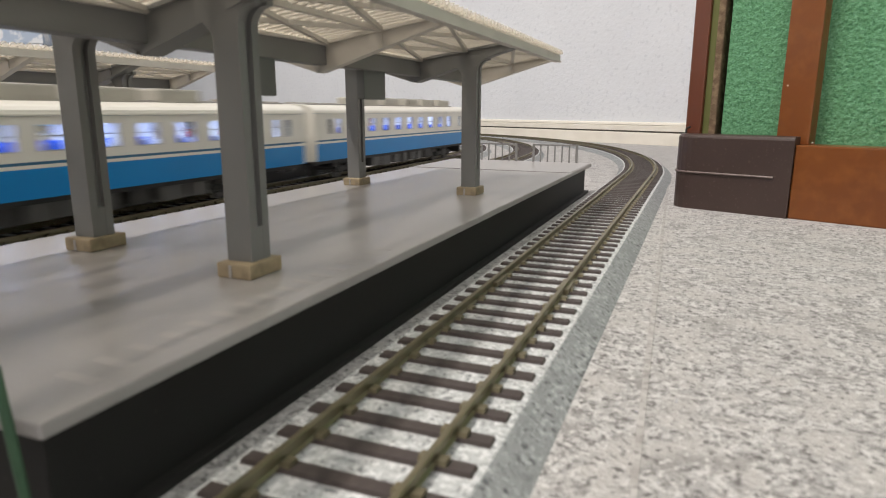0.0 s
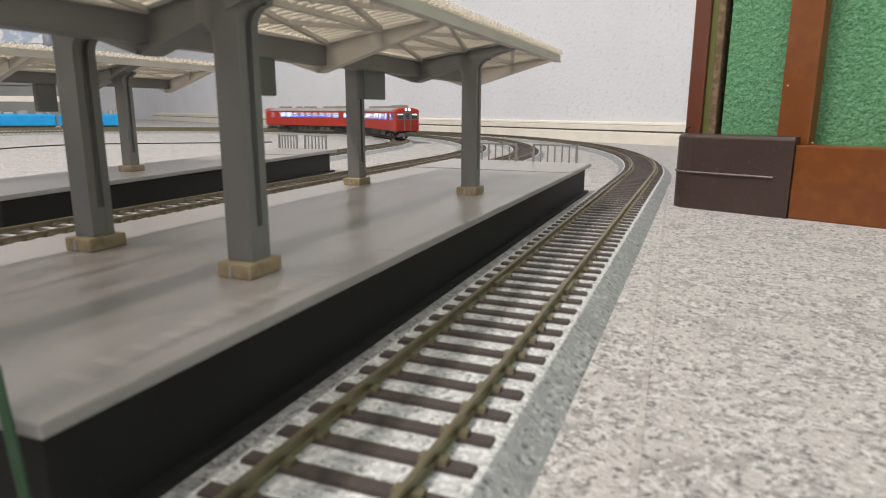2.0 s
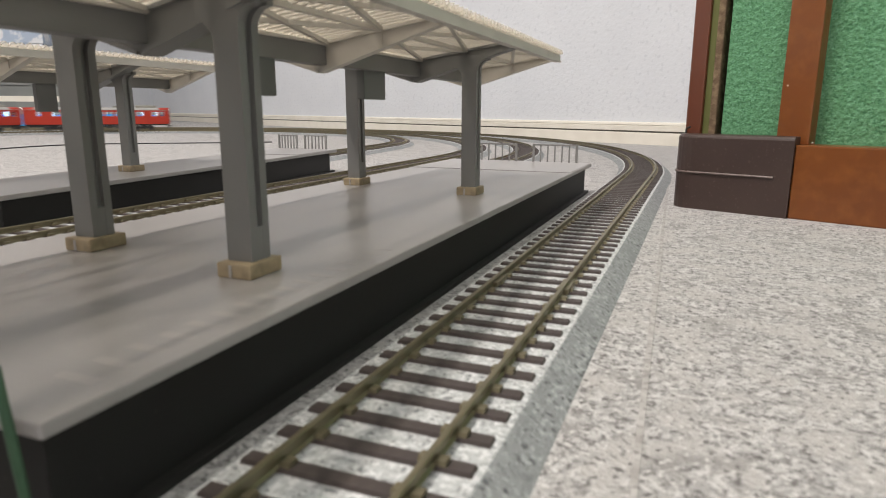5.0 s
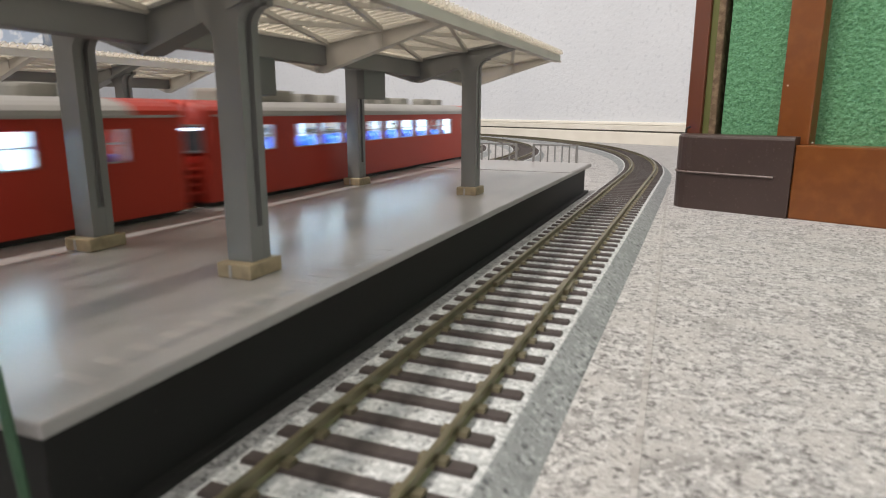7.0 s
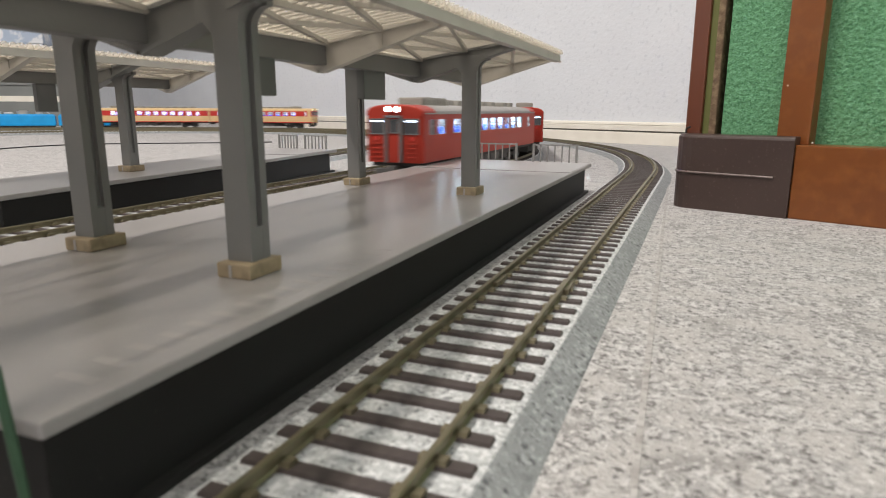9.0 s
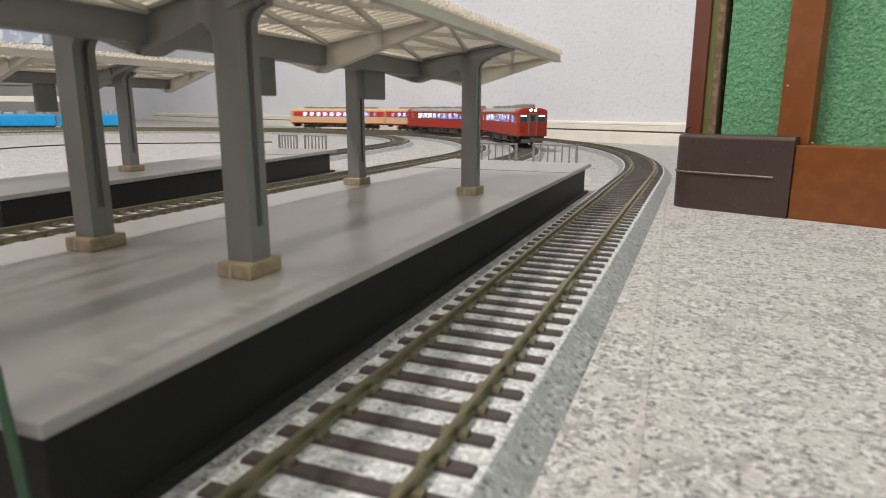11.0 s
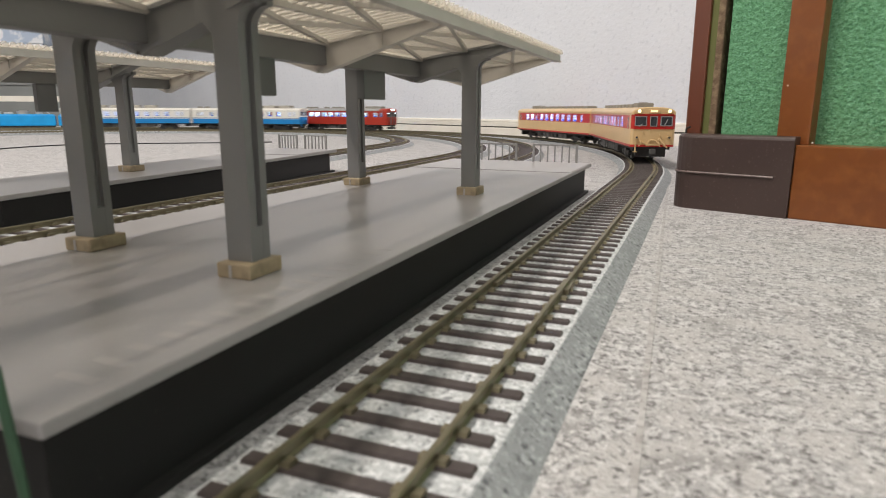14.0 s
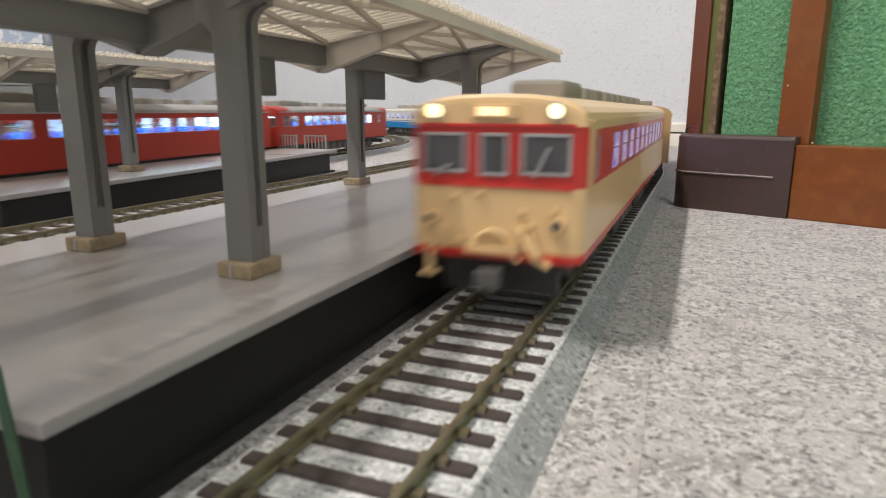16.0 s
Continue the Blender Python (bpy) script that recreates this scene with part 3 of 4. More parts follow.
ROOF_UNIT = material("roof_unit_grey", (0.30, 0.29, 0.25), 0.6, spots=[(90, (0.25, 0.24, 0.21), 0.55, 0.2)])
UNIT_BEIGE = material("roof_unit_beige", (0.44, 0.42, 0.36), 0.6, spots=[(90, (0.38, 0.36, 0.31), 0.55, 0.2)])
UNDER_BLACK = material("underframe_black", (0.025, 0.024, 0.023), 0.6, spots=[(200, (0.045, 0.043, 0.04), 0.58, 0.1)])
UNDER_GREY = material("underfloor_grey", (0.09, 0.088, 0.083), 0.6)
SEAT_BLUE = material("seat_blue", (0.02, 0.10, 0.52), 0.6)
CABIN = material("cabin_lining", (0.78, 0.78, 0.78), 0.6)
DARK_GLASS = material("cab_glass_dark", (0.06, 0.062, 0.068), 0.08)
FRAME_GREY = material("window_frame_grey", (0.36, 0.36, 0.36), 0.4, 0.3)
GANGWAY_GREY = material("gangway_grey_rubber", (0.14, 0.135, 0.135), 0.6)
SILVER = material("silver_metal", (0.55, 0.55, 0.53), 0.35, 0.8)

LOW, SILL, LINTEL, EAVE, CROWN, HALF = 12.6, 28.0, 36.8, 41.6, 45.2, 18.0
PANE_MESHES = {}


def outline(low, half=HALF, inset=0.0):
    """The body's cross section as pairs (x, z), open along no side."""
    pts = [(-half + 0.6, low), (half - 0.6, low), (half, low + 1.2), (half, EAVE - 1.5)]
    for i in range(1, 12):
        a = math.pi * i / 12
        pts.append((half * math.copysign(abs(math.cos(a)) ** 0.72, math.cos(a)), EAVE - 1.5 + (CROWN - EAVE + 1.5 - inset) * math.sin(a) ** 0.9))
    return pts + [(-half, EAVE - 1.5), (-half, low + 1.2)]


def disc(bm, x, y, z, r, depth, axis="y", n=14):
    turn = {"y": Matrix.Rotation(math.pi / 2, 4, "X"), "x": Matrix.Rotation(math.pi / 2, 4, "Y"), "z": Matrix()}[axis]
    bmesh.ops.create_cone(bm, cap_ends=True, segments=n, radius1=r, radius2=r, depth=depth, matrix=Matrix.Translation((x, y, z)) @ turn)


def side_walls(car, half_len, bands, windows):
    """bands: rows of (z0, z1, material); the window band is cut by pillars between the windows."""
    for side in (-1, 1):
        xa, xb = sorted((side * (HALF - 1.1), side * HALF))
        for z0, z1, mat, proud in bands:
            bm = bmesh.new()
            x0, x1 = (xa, xb + 0.12 * proud) if side > 0 else (xa - 0.12 * proud, xb)
            if z0 <= SILL and z1 >= LINTEL:
                ys = sorted(windows)
                edges = [-half_len] + [v for w in ys for v in (w[0], w[1])] + [half_len]
                for a, b in zip(edges[0::2], edges[1::2]):
                    box(bm, x0, x1, a, b, SILL, LINTEL)
                box(bm, x0, x1, -half_len, half_len, z0, SILL)
                box(bm, x0, x1, -half_len, half_len, LINTEL, z1)
            else:
                box(bm, x0, x1, -half_len, half_len, z0, z1)
            part("side_panel", bm, mat, car)
        # pale lining boards behind the outer panels
        bm = bmesh.new()
        xi = sorted((side * (HALF - 1.6), side * (HALF - 1.2)))
        edges = [-half_len] + [v for w in sorted(windows) for v in w] + [half_len]
        for a, b in zip(edges[0::2], edges[1::2]):
            box(bm, xi[0], xi[1], a, b, SILL, LINTEL)
        box(bm, xi[0], xi[1], -half_len, half_len, 15, SILL)
        box(bm, xi[0], xi[1], -half_len, half_len, LINTEL, EAVE - 2)
        part("side_lining", bm, CABIN, car)
        for a, b in windows:
            key = round(b - a, 2)
            x = side * (HALF - 0.7)
            if key not in PANE_MESHES:
                pane = part("window_pane", box_mesh(-0.15, 0.15, a, b, SILL, LINTEL), GLASS, car)
                for v in pane.data.vertices:
                    v.co.y -= (a + b) / 2 * MM
                PANE_MESHES[key] = pane.data
                pane.matrix_basis = Matrix.Translation((x * MM, (a + b) / 2 * MM, 0))
            else:
                pane = shared("window_pane", PANE_MESHES[key], car, Matrix.Translation((x * MM, (a + b) / 2 * MM, 0)))
            pane.visible_shadow = False
            # sash bar across and thin frame
            bm = bmesh.new()
            zm = SILL + (LINTEL - SILL) * 0.58
            xo = side * (HALF - 0.25)
            box(bm, xo - 0.2, xo + 0.2, a, b, zm - 0.22, zm + 0.22)
            box(bm, xo - 0.25, xo + 0.35, a, b, SILL, SILL + 0.4)
            box(bm, xo - 0.25, xo + 0.35, a, a + 0.35, SILL, LINTEL)
            box(bm, xo - 0.25, xo + 0.35, b - 0.35, b, SILL, LINTEL)
            part("window_frame", bm, FRAME_GREY, car)


def interior(car, half_len, windows, lamp):
    bm = bmesh.new()
    box(bm, -HALF + 1.2, HALF - 1.2, -half_len + 1, half_len - 1, 13.5, 15)
    box(bm, -HALF + 1.2, HALF - 1.2, -half_len + 1, half_len - 1, 38.9, 39.7)
    for y in (-half_len + 16.6, half_len - 30):
        box(bm, -HALF + 1.2, -4, y - 0.5, y + 0.5, 15, 39.7)
        box(bm, 4, HALF - 1.2, y - 0.5, y + 0.5, 15, 39.7)
    part("saloon_lining", bm, CABIN, car)
    bm = bmesh.new()
    for a, b in windows:
        if b - a < 6:
            continue
        for x in (-11, 11):
            m = (a + b) / 2
            box(bm, x - 5.4, x + 5.4, m - 1.3, m + 1.3, 15, 30.2, 0.6)
            box(bm, x - 5.4, x + 5.4, m - 5.2, m + 5.2, 15, 23.5, 0.6)
    part("seat_row", bm, SEAT_BLUE, car, "blue seats in rows")
    part("saloon_lamp", box_mesh(-8, 8, -half_len + 18, half_len - 18, 37.9, 38.8), lamp, car, "glowing strip lamp")


def underframe(car, half_len):
    bm = bmesh.new()
    box(bm, -HALF + 3, HALF - 3, -half_len + 2, half_len - 2, 10.4, 13.2)
    part("underframe", bm, UNDER_BLACK, car)
    rng = random.Random(7)
    y = -half_len * 0.42
    while y < half_len * 0.40:
        w = rng.uniform(8, 20)
        d = rng.uniform(2.5, 4.0)
        for side in (-1, 1):
            x0, x1 = sorted((side * (HALF - 2 - d * 0.4), side * (HALF - 12)))
            part("equipment_box", box_mesh(x0, x1, y, y + w, rng.uniform(3.6, 5.0), 10.6, 0.5), UNDER_GREY if rng.random() < 0.55 else UNDER_BLACK, car)
        y += w + rng.uniform(2, 6)
    for yb in (-half_len * 0.62, half_len * 0.62):
        bm = bmesh.new()
        for side in (-1, 1):
            x = side * 11.2
            box(bm, x - 1.2, x + 1.2, yb - 17, yb + 17, 4.6, 7.4, 0.5)
            box(bm, x - 1.8, x + 1.8, yb - 5, yb + 5, 3.2, 9.0, 0.6)
            for o in (-12.5, 12.5):
                box(bm, x - 1.8, x + 1.8, yb + o - 2.6, yb + o + 2.6, 3.4, 7.0, 0.6)
        box(bm, -9, 9, yb - 6, yb + 6, 6, 10.6)
        bogie = part("bogie", bm, UNDER_BLACK, car, "black bogie frame")
        for o in (-12.5, 12.5):
            bm = bmesh.new()
            for side in (-1, 1):
                disc(bm, side * 8.6, yb + o, 5.3, 5.3, 2.2, "x", 18)
            disc(bm, 0, yb + o, 5.3, 1.0, 17, "x", 8)
            part("wheelset", bm, UNDER_GREY, bogie, "dark metal wheelset")


def roof(car, half_len, mat, cab_mat, cabs):
    bm = bmesh.new()
    arc = [p for p in outline(LOW) if p[1] >= EAVE - 1.6]
    pts = [(HALF, EAVE - 1.5)] + [p for p in arc if p[1] > EAVE - 1.45] + [(-HALF, EAVE - 1.5)]
    ends = [half_len - (17 if 1 in cabs else 0), -half_len + (17 if -1 in cabs else 0)]
    prism(bm, pts, "y", ends[1], ends[0])
    part("roof", bm, mat, car, smooth=False)
    for e in cabs:
        bm = bmesh.new()
        a, b = sorted((e * (half_len - 17), e * (half_len - 0.2)))
        prism(bm, pts, "y", a, b)
        part("cab_roof", bm, cab_mat, car)
    for side in (-1, 1):
        x = side * (HALF + 0.1)
        part("gutter", box_mesh(x - 0.35, x + 0.35, -half_len + 2, half_len - 2, EAVE - 1.9, EAVE - 1.2), mat if cab_mat is RED else cab_mat, car)


def face_plate(bm, y, e, z0, z1):
    """Part of the end wall between two heights, with rounded corners in plan."""
    r = 3.2
    d = 2.6
    plan = [(-HALF, y - e * d)]
    for i in range(7):
        a = math.pi / 2 * i / 6
        plan.append((-HALF + r - r * math.cos(a), y - e * d + e * d * math.sin(a)))
    for i in range(7):
        a = math.pi / 2 * (1 - i / 6)
        plan.append((HALF - r + r * math.cos(a), y - e * d + e * d * math.sin(a)))
    plan.append((HALF, y - e * d))
    prism(bm, plan, "z", z0, z1)


def forehead(bm, y, e):
    pts = [(HALF, EAVE - 2.6)] + [p for p in outline(LOW) if p[1] > EAVE - 1.45] + [(-HALF, EAVE - 2.6)]
    a, b = sorted((y, y - e * 2.6))
    fs = prism(bm, pts, "y", a, b)
    edge = [ed for f in fs[:2] for ed in f.edges if all(abs(v.co.y - y) < 0.01 for v in ed.verts) and max(v.co.z for v in ed.verts) > EAVE - 1]
    bmesh.ops.bevel(bm, geom=list(set(edge)), offset=1.6, segments=3, profile=0.6, affect="EDGES")


def cab_window(car, x0, x1, z0, z1, y, e, mat, rim=None):
    a, b = sorted((y - e * 0.2, y + e * 0.28))
    part("cab_window", box_mesh(x0, x1, a, b, z0, z1, 0.2), mat, car, "dark cab window")
    bm = bmesh.new()
    a, b = sorted((y - e * 0.2, y + e * 0.55))
    w = 0.7
    for u0, u1, v0, v1 in ((x0 - w, x1 + w, z1, z1 + w), (x0 - w, x1 + w, z0 - w, z0), (x0 - w, x0, z0, z1), (x1, x1 + w, z0, z1)):
        box(bm, u0, u1, a, b, v0, v1, 0.15)
    part("cab_window_frame", bm, rim or FRAME_GREY, car)


def coupler(car, y, e):
    bm = bmesh.new()
    a, b = sorted((y - e * 3, y + e * 3.2))
    box(bm, -1.6, 1.6, a, b, 7.2, 10.4, 0.5)
    a, b = sorted((y + e * 1.6, y + e * 3.6))
    box(bm, -2.6, 2.6, a, b, 6.6, 11.0, 0.6)
    part("coupler", bm, UNDER_GREY, car)


def express_face(car, y, e, low_mat, band_mat, top_mat, lamp, bottom_mat):
    """Flat cab with three windows and a red or cream window band; headlights in the forehead's corners."""
    for z0, z1, m, nm in ((LOW, LOW + 1.8, bottom_mat, "face_hem"), (LOW + 1.8, 27.4, low_mat, "face_apron"), (27.4, 39.2, band_mat, "face_band"), (39.2, EAVE - 2.0, top_mat, "face_brow")):
        bm = bmesh.new()
        face_plate(bm, y, e, z0, z1)
        part(nm, bm, m, car)
    bm = bmesh.new()
    forehead(bm, y + e * 0.1, e)
    part("forehead", bm, top_mat, car)
    # raised mouldings above and below the windows
    bm = bmesh.new()
    a, b = sorted((y, y + e * 0.5))
    box(bm, -HALF + 2, HALF - 2, a, b, 38.8, 39.5, 0.1)
    box(bm, -HALF + 2, HALF - 2, a, b, 27.1, 27.8, 0.1)
    part("moulding", bm, band_mat, car)
    for x0, x1 in ((-14.6, -6.2), (6.2, 14.6)):
        cab_window(car, x0, x1, 30.4, 37.0, y, e, DARK_GLASS)
    cab_window(car, -2.3, 2.3, 30.0, 37.0, y, e, DARK_GLASS)
    # end door outline
    bm = bmesh.new()
    a, b = sorted((y, y + e * 0.35))
    for x in (-4.6, 4.6):
        box(bm, x - 0.3, x + 0.3, a, b, 27.6, 39.0)
    part("door_frame", bm, band_mat, car)
    for x in (-12.2, 12.2):
        bm = bmesh.new()
        disc(bm, x, y + e * 0.4, 41.9, 1.8, 1.6)
        rim = part("headlight_rim", bm, SILVER, car)
        bm = bmesh.new()
        disc(bm, x, y + e * 0.8, 41.9, 1.3, 1.4)
        part("headlight_lens", bm, lamp, rim, "glowing headlight lens")
        # tail lamp on a tube
        bm = bmesh.new()
        disc(bm, x * 1.08, y + e * 0.7, 20.4, 1.5, 2.0)
        lamp_body = part("tail_lamp", bm, low_mat, car)
        bm = bmesh.new()
        disc(bm, x * 1.08, y + e * 1.6, 20.4, 0.9, 0.5)
        part("tail_lens", bm, DARK_GLASS, lamp_body)
    # one step iron below the buffer beam
    a, b = sorted((y - e * 1.0, y + e * 0.6))
    bm = box_mesh(13.2, 14.2, a, b, 8.0, 16.0, 0.2)
    box(bm, 12.0, 15.4, a, b, 8.0, 9.0, 0.2)
    part("step_iron", bm, low_mat, car)
    # dark plate added behind it for the shaded gap under the cab
    part("underside_gap_plate", box_mesh(-12.5, 12.5, *sorted((y - e * 9, y - e * 5)), 4.0, 12.4, 0.5), UNDER_BLACK, car, "black plate standing for the shaded gap under the cab")
    bm = bmesh.new()
    a, b = sorted((y, y + e * 0.9))
    box(bm, -4.6, 4.6, a, b, 40.4, 43.2, 0.3)
    box_ob = part("destination_box", bm, top_mat, car)
    a, b = sorted((y + e * 0.8, y + e * 1.05))
    part("destination_glass", box_mesh(-2.6, 3.2, a, b, 41.0, 42.6, 0.1), DESTINATION_WARM if lamp is HEAD_WARM else lamp, box_ob, "glowing destination glass")
    # jumper sockets, a grab iron over the coupler, hoses and wipers
    for x, z, r in ((10.6, 18.2, 1.1), (8.0, 25.2, 0.7), (2.6, 26.0, 0.6), (7.4, 16.2, 1.0), (-6.0, 22.6, 0.7), (-5.4, 18.6, 1.1), (-7.8, 19.8, 0.8), (-12.4, 23.2, 0.5), (-4.6, 15.6, 0.9)):
        bm = bmesh.new()
        disc(bm, x, y + e * 0.5, z, r, 1.2, "y", 10)
        disc(bm, x + 0.2, y + e * 1.2, z - 0.2, r * 0.6, 0.8, "y", 8)
        part("jumper_socket", bm, low_mat, car)
    bm = bmesh.new()
    arch = [(3.4 * math.cos(math.pi * i / 8), y + e * 0.8, 15.4 + 3.0 * math.sin(math.pi * i / 8)) for i in range(9)]
    pipe(bm, arch, 0.55)
    part("grab_iron", bm, low_mat, car)
    part("buffer_step", box_mesh(-5.4, 5.4, *sorted((y, y + e * 1.1)), 13.6, 15.0, 0.3), low_mat, car)
    for x0, x1, z0, z1, r in ((-5.6, -11.8, 19.4, 12.6, 0.55), (-7.6, -12.2, 19.0, 12.0, 0.45), (-4.4, -6.2, 17.0, 12.8, 0.4), (9.6, 11.2, 18.0, 13.4, 0.35)):
        bm = bmesh.new()
        way = [(x0 + (x1 - x0) * k / 8, y + e * (0.8 + 1.5 * math.sin(math.pi * k / 8)), z0 + (z1 - z0) * math.sin(k / 8 * math.pi / 2)) for k in range(9)]
        pipe(bm, way, r)
        part("air_hose", bm, low_mat, car)
    for p, q in (((-8.4, 29.4), (-11.2, 35.2)), ((11.8, 29.2), (9.2, 31.4))):
        bm = bmesh.new()
        tube(bm, (p[0], y + e * 0.9, p[1]), (q[0], y + e * 0.9, q[1]), 0.34, 6)
        part("wiper", bm, FRAME_GREY, car)
    coupler(car, y, e)


def commuter_face(car, y, e, mat, lamp):
    """Cab with a gangway door in the middle and two headlights over it."""
    bm = bmesh.new()
    face_plate(bm, y, e, LOW, EAVE - 2.0)
    part("face_apron", bm, mat, car)
    bm = bmesh.new()
    forehead(bm, y + e * 0.1, e)
    part("forehead", bm, mat, car)
    for x0, x1 in ((-15.0, -6.4), (6.4, 15.0)):
        cab_window(car, x0, x1, 29.0, 36.6, y, e, DARK_GLASS, GANGWAY_GREY)
        part("cab_lamp", box_mesh(x0 + 0.6, x1 - 0.6, *sorted((y + e * 0.26, y + e * 0.36)), 35.4, 36.2), LAMP_COOL, car, "lit strip behind the cab window")
    bm = bmesh.new()
    for x in (-4.6, 4.6):
        box(bm, x - 0.8, x + 0.8, *sorted((y, y + e * 2.0)), LOW, 38.4, 0.3)
    box(bm, -5.2, 5.2, *sorted((y, y + e * 2.0)), 37.6, 39.0, 0.3)
    part("gangway_frame", bm, GANGWAY_GREY, car)
    part("gangway_door", box_mesh(-3.8, 3.8, *sorted((y, y + e * 0.6)), LOW, 37.6, 0.2), mat, car)
    cab_window(car, -2.4, 2.4, 29.6, 36.2, y + e * 0.5, e, DARK_GLASS, GANGWAY_GREY)
    for x in (-2.7, 2.7):
        bm = bmesh.new()
        disc(bm, x, y + e * 0.7, 42.4, 2.0, 2.0)
        rim = part("headlight_rim", bm, mat, car)
        bm = bmesh.new()
        disc(bm, x, y + e * 1.5, 42.4, 1.5, 0.8)
        part("headlight_lens", bm, lamp, rim, "glowing white headlight lens")
    for x in (-11, 11):
        for z in (15.0, 17.6, 20.2, 22.8):
            part("foot_step", box_mesh(x - 3.2, x + 3.2, *sorted((y, y + e * 0.7)), z, z + 0.7, 0.15), mat, car)
        bm = bmesh.new()
        tube(bm, (x * 1.35, y + e * 0.6, 14), (x * 1.35, y + e * 0.6, 25), 0.3, 6)
        part("grab_iron", bm, mat, car)
    for x in (-11.5, 11.5):
        bm = bmesh.new()
        disc(bm, x, y + e * 0.3, 26.2, 1.2, 1.0)
        part("tail_lamp", bm, RED_DEEP, car)
    part("snow_plough", box_mesh(-13, 13, *sorted((y - e * 3, y - e * 0.5)), 4.4, 9.0, 0.4), UNDER_GREY, car)
    coupler(car, y, e)


def plain_end(car, y, e, mat):
    bm = bmesh.new()
    prism(bm, outline(LOW), "y", *sorted((y, y - e * 1.6)))
    part("end_wall", bm, mat, car)
    bm = bmesh.new()
    for x in (-4.4, 4.4):
        box(bm, x - 0.7, x + 0.7, *sorted((y, y + e * 2.2)), LOW, 38.0, 0.2)
    box(bm, -5, 5, *sorted((y, y + e * 2.2)), 37.2, 38.6, 0.2)
    part("gangway_frame", bm, UNDER_GREY, car)
    coupler(car, y, e)


def roof_units(car, half_len, rows, mat):
    """rows: (y, length, width, height) of boxes on the roof."""
    for y, l, w, h in rows:
        bm = box_mesh(-w / 2, w / 2, y - l / 2, y + l / 2, CROWN - 1.2, CROWN + h, min(1.0, h * 0.4))
        if l > 14:
            for k in range(5):
                v = y - l / 2 + l * (k + 0.5) / 5
                box(bm, -w / 2 - 0.25, w / 2 + 0.25, v - l * 0.06, v + l * 0.06, CROWN + h * 0.25, CROWN + h * 0.7)
        unit = part("roof_unit", bm, mat, car)
        if l > 14:
            bm = bmesh.new()
            disc(bm, 0, y, CROWN + h, min(w, l) * 0.3, 0.8, "z", 16)
            part("fan_cover", bm, ROOF_UNIT, unit)


def even_windows(half_len, margin, n, width):
    a, b = -half_len + margin, half_len - margin
    gap = (b - a - n * width) / (n - 1)
    return [(a + i * (width + gap), a + i * (width + gap) + width) for i in range(n)]


def build_car(style, length):
    h = length / 2
    car = empty("railcar")
    if style == "tan":
        tagged(car, "cream and red express railcar model with lit windows", "railcar", "model railcars")
        wins = even_windows(h - 6, 34, 10, 11.5) + [(h - 17, h - 13), (-h + 23, -h + 29)]
        bands = [(LOW, LOW + 1.8, RED_DEEP, 0), (LOW + 1.8, 27.2, TAN, 0), (27.2, LINTEL + 1.6, RED_DEEP, 0), (LINTEL + 1.6, EAVE - 1.5, TAN, 0)]
        side_walls(car, h - 2.2, bands, wins)
        interior(car, h - 4, wins, LAMP_VIOLET)
        for side in (-1, 1):
            x0, x1 = sorted((side * (HALF - 0.3), side * (HALF + 0.1)))
            part("corner_panel", box_mesh(x0, x1, h - 9.5, h - 2.4, 27.2, LINTEL + 1.6), TAN, car)
        roof(car, h - 1.5, TAN, TAN, [1])
        express_face(car, h, 1, TAN, RED_DEEP, TAN, HEAD_WARM, RED_DEEP)
        plain_end(car, -h, -1, TAN)
        roof_units(car, h, [(h - 46, 24, 13, 4.0)] + [(h - 70 - 19 * k, 14, 14, 3.0) for k in range(int((length - 88) / 19))], ROOF_UNIT)
    elif style == "blue":
        tagged(car, "cream and blue railcar model with blue seats behind windows", "railcar", "model railcars")
        wins = even_windows(h - 8, 36, 9, 10.5) + [(h - 15, h - 11), (h - 26, h - 21), (-h + 14, -h + 19), (-h + 24, -h + 29)]
        bands = [(LOW, 22.6, BLUE, 0), (22.6, 23.8, CREAM, 0), (23.8, 24.8, STRIPE_BLUE, 0), (24.8, 39.6, CREAM, 0), (39.6, 40.2, STRIPE_BLUE, 0), (40.2, EAVE - 1.5, CREAM, 0)]
        side_walls(car, h - 2.2, bands, wins)
        interior(car, h - 4, wins, LAMP_COOL)
        roof(car, h - 1.5, CREAM, CREAM, [1])
        express_face(car, h, 1, BLUE, CREAM, CREAM, HEAD_DIM, BLUE)
        plain_end(car, -h, -1, CREAM)
        roof_units(car, h, [(h - 40 - 34 * k, 25, 19, 5.2) for k in range(int((length - 60) / 34))], UNIT_BEIGE)
        part("roof_walk", box_mesh(-9, 9, -h + 6, h - 20, CROWN - 1.0, CROWN + 0.5, 0.3), ROOF_GREY, car)
    else:
        tagged(car, "vermilion red diesel railcar model with brightly lit windows", "railcar", "model railcars")
        step = (length - 92) / 9
        wins = [(-h + 48 + step * k, -h + 48 + step * k + 0.80 * step) for k in range(9)] + [(-h + 9.5, -h + 18), (-h + 22, -h + 33.5), (h - 29, h - 22)]
        bands = [(LOW, EAVE - 1.5, RED, 0)]
        side_walls(car, h - 2.2, bands, wins)
        interior(car, h - 4, wins, LAMP_WHITE)
        roof(car, h - 1.5, ROOF_GREY, RED, [1, -1])
        commuter_face(car, h, 1, RED, HEAD_WHITE)
        commuter_face(car, -h, -1, RED, HEAD_WHITE)
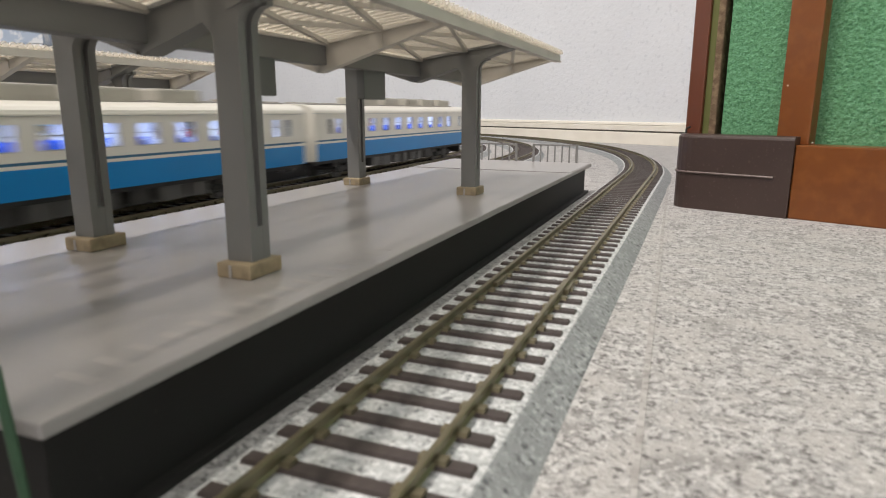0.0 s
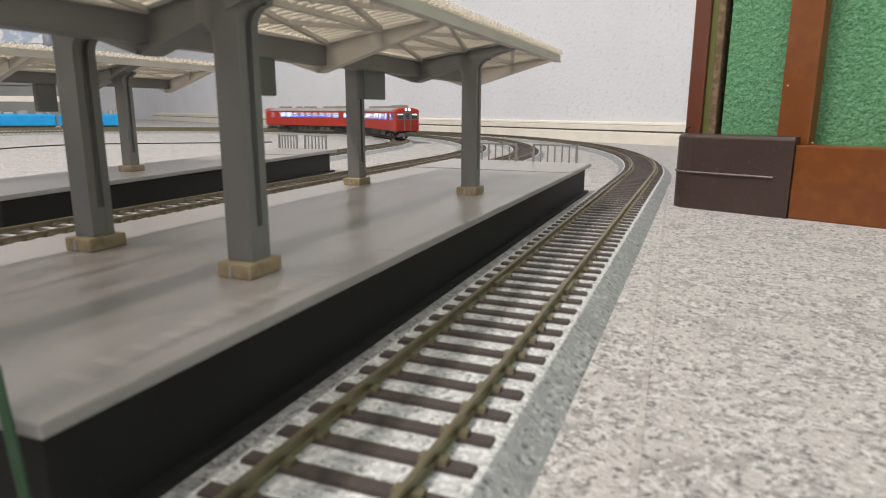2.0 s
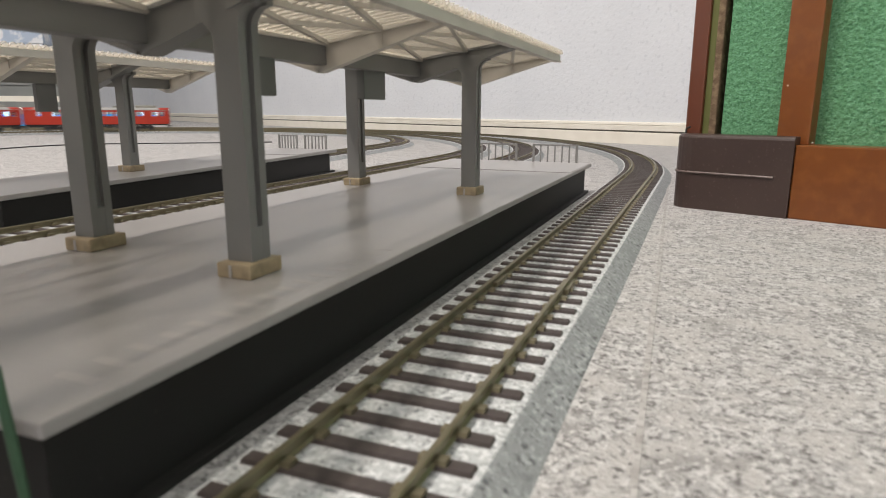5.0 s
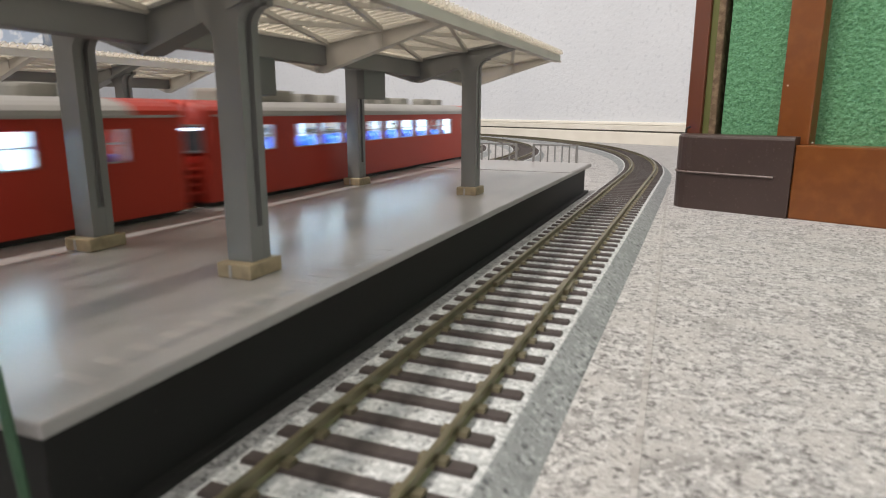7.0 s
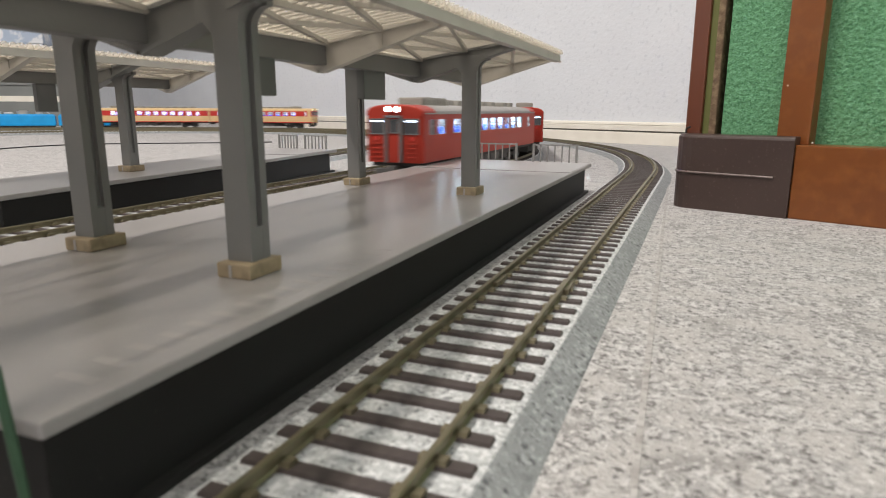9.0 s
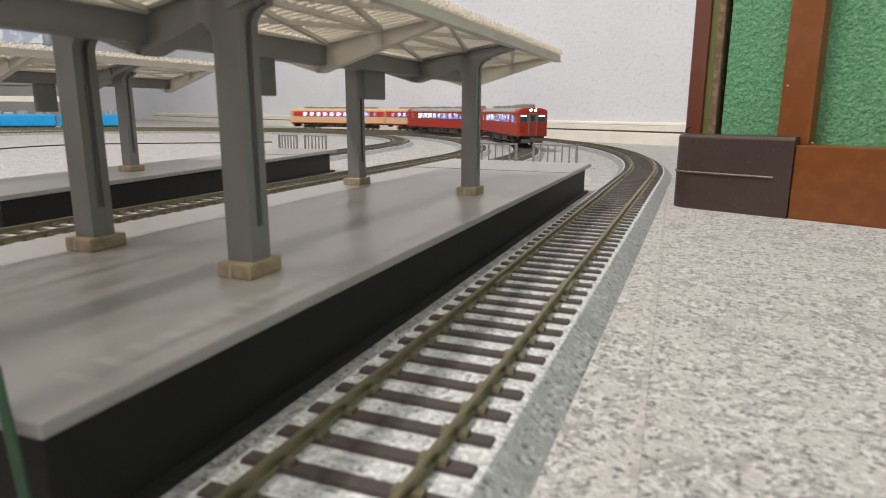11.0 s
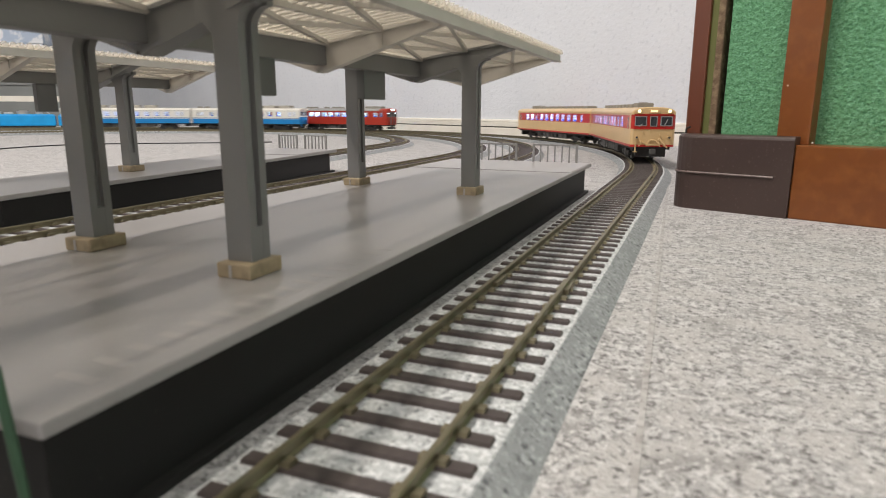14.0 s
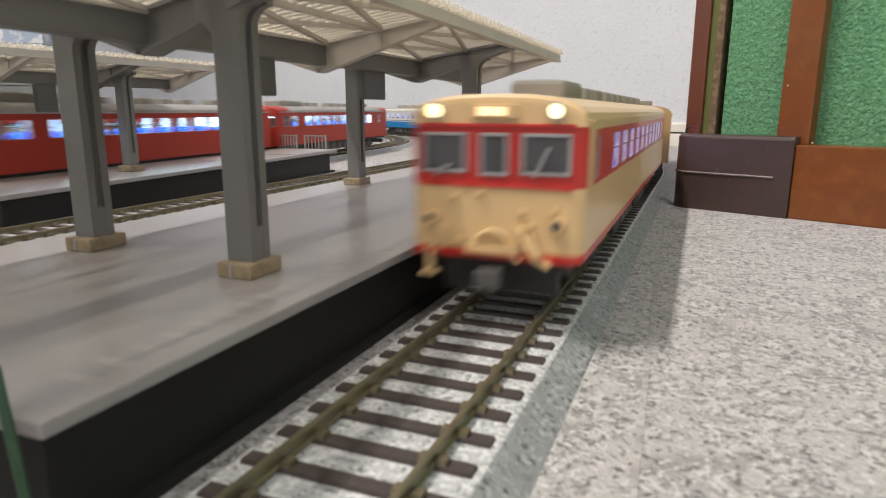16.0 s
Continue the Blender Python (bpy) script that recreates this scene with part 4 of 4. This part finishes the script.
        roof_units(car, h, [(-h + 42, 40, 16, 4.2), (-h + 78, 10, 9, 3.4), (-h + 96, 10, 9, 3.4), (4, 10, 9, 3.4), (22, 10, 9, 3.4), (44, 10, 9, 3.4), (h - 52, 10, 9, 3.4), (h - 34, 10, 9, 3.4)], ROOF_UNIT)
    underframe(car, h)
    return car


def build_locomotive():
    """Blue electric locomotive standing on the carpet outside the outer track."""
    root = empty("locomotive")
    tagged(root, "bright blue model locomotive with silver roof gear standing by the wall", "locomotive", "parked blue locomotives")
    bm = box_mesh(-17, 17, -74, 74, 9, 33, 1.6)
    part("body", bm, LOCO_BLUE, root)
    part("roof", box_mesh(-15.5, 15.5, -71, 71, 32.5, 36, 1.4), LOCO_BLUE, root)
    part("underframe", box_mesh(-15, 15, -71, 71, 5, 9.2, 0.5), UNDER_BLACK, root)
    for y in (-52, -38, 38, 52):
        bm = bmesh.new()
        for x in (-9, 9):
            disc(bm, x, y, 4.6, 4.6, 3, "x", 14)
        disc(bm, 0, y, 4.6, 1.0, 18, "x", 8)
        part("wheelset", bm, UNDER_BLACK, root)
    for y, r, h in ((44, 9, 6.5), (-8, 13, 7.5), (-40, 7, 8.5)):
        bm = bmesh.new()
        disc(bm, 0, y, 36 + h / 2, r, h, "z", 20)
        disc(bm, 0, y, 36.5 + h, r * 0.6, 1.2, "z", 16)
        part("fan_drum", bm, SILVER, root, "silver fan drum")
    part("roof_box", box_mesh(-6, 6, 12, 30, 35.8, 40.5, 1.0), SILVER, root, "silver roof box")
    bm = bmesh.new()
    tube(bm, (-5, -62, 37), (-5, -50, 47), 0.8)
    tube(bm, (5, -62, 37), (5, -50, 47), 0.8)
    tube(bm, (-5, -50, 47), (0, -58, 58), 0.7)
    tube(bm, (5, -50, 47), (0, -58, 58), 0.7)
    tube(bm, (-11, -58, 58), (11, -58, 58), 0.8)
    part("pantograph", bm, SILVER, root, "silver pantograph")
    return root


LOCO_BLUE = material("loco_bright_blue", (0.01, 0.38, 0.82), 0.35, spots=[(30, (0.0, 0.28, 0.68), 0.55, 0.2)], coat=0.2)
for deg in (128.3, 138.4, 148.5):
    a, r = radians(deg), 885
    t = TRACKS[1]
    loco = build_locomotive()
    loco.matrix_basis = Matrix.Translation(((t.x - t.r + r * math.cos(a)) * MM, (t.yt + r * math.sin(a)) * MM, 0)) @ Matrix.Rotation(a, 4, "Z")


# ---- timetable: track, livery, way along s, car pitch, (seconds, s of the leading end) ----
TRAINS = [
    (1, "tan", -1, 268, [(0, 3280), (8, 1500), (9, 1250), (11.5, 652), (12.5, 400), (13, 290), (13.5, 192), (14, 94), (14.5, -12), (15, -119), (15.5, -230), (16, -348)]),
    (3, "blue", -1, 268, [(0, -502), (1.0, -750), (2.0, -1000), (11.5, 1507 - 4843), (12.5, 1264 - 4843), (14, 902 - 4843), (15, 658 - 4843), (16, 412 - 4843)]),
    (2, "red", 1, 270, [(0, -1723), (6.3, -272), (7.0, -119), (7.5, -11), (8.0, 97), (8.5, 208), (9.0, 320), (11.5, 832), (12.5, 1026), (13.5, 1230), (16, 1745)]),
    (4, "red", 1, 264, [(0, 168), (1.5, 536), (2.0, 658), (3.0, 906), (4.0, 1152), (14.5, 3622), (15, 3757), (15.5, 3893), (16, 4040)]),
]


def smooth_at(knots, t):
    """Monotone cubic through the knots."""
    ts, ss = [k[0] for k in knots], [k[1] for k in knots]
    n = len(ts)
    d = [(ss[i + 1] - ss[i]) / (ts[i + 1] - ts[i]) for i in range(n - 1)]
    m = [d[0]] + [0 if d[i - 1] * d[i] <= 0 else 2 * d[i - 1] * d[i] / (d[i - 1] + d[i]) for i in range(1, n - 1)] + [d[-1]]
    i = max(0, min(n - 2, sum(1 for v in ts if v <= t) - 1))
    h = ts[i + 1] - ts[i]
    u = (t - ts[i]) / h
    return (2 * u ** 3 - 3 * u ** 2 + 1) * ss[i] + (u ** 3 - 2 * u ** 2 + u) * h * m[i] + (3 * u ** 2 - 2 * u ** 3) * ss[i + 1] + (u ** 3 - u ** 2) * h * m[i + 1]


FLEET = []
for number, style, way, pitch, knots in TRAINS:
    first = build_car(style, pitch - {"tan": 6.0, "blue": 9.0, "red": 10.0}[style])
    FLEET.append((first, copy_thing(first, Matrix())))


def motions():
    for (number, style, way, pitch, knots), cars in zip(TRAINS, FLEET):
        track = TRACKS[number]
        for k, car in enumerate(cars):
            # the leading car's cab looks ahead, the trailing car's cab looks back; the red cars run the same way round
            flip = (way < 0) != (k == 1 and style != "red")
            rows = []
            for i in range(81):
                t = i * 0.2
                s = smooth_at(knots, t) - way * (pitch / 2 + pitch * k)
                m = track.car(s, pitch * 0.31)
                rows.append((t, m @ Matrix.Rotation(math.pi, 4, "Z") if flip else m))
            walk(car, rows)


motions()
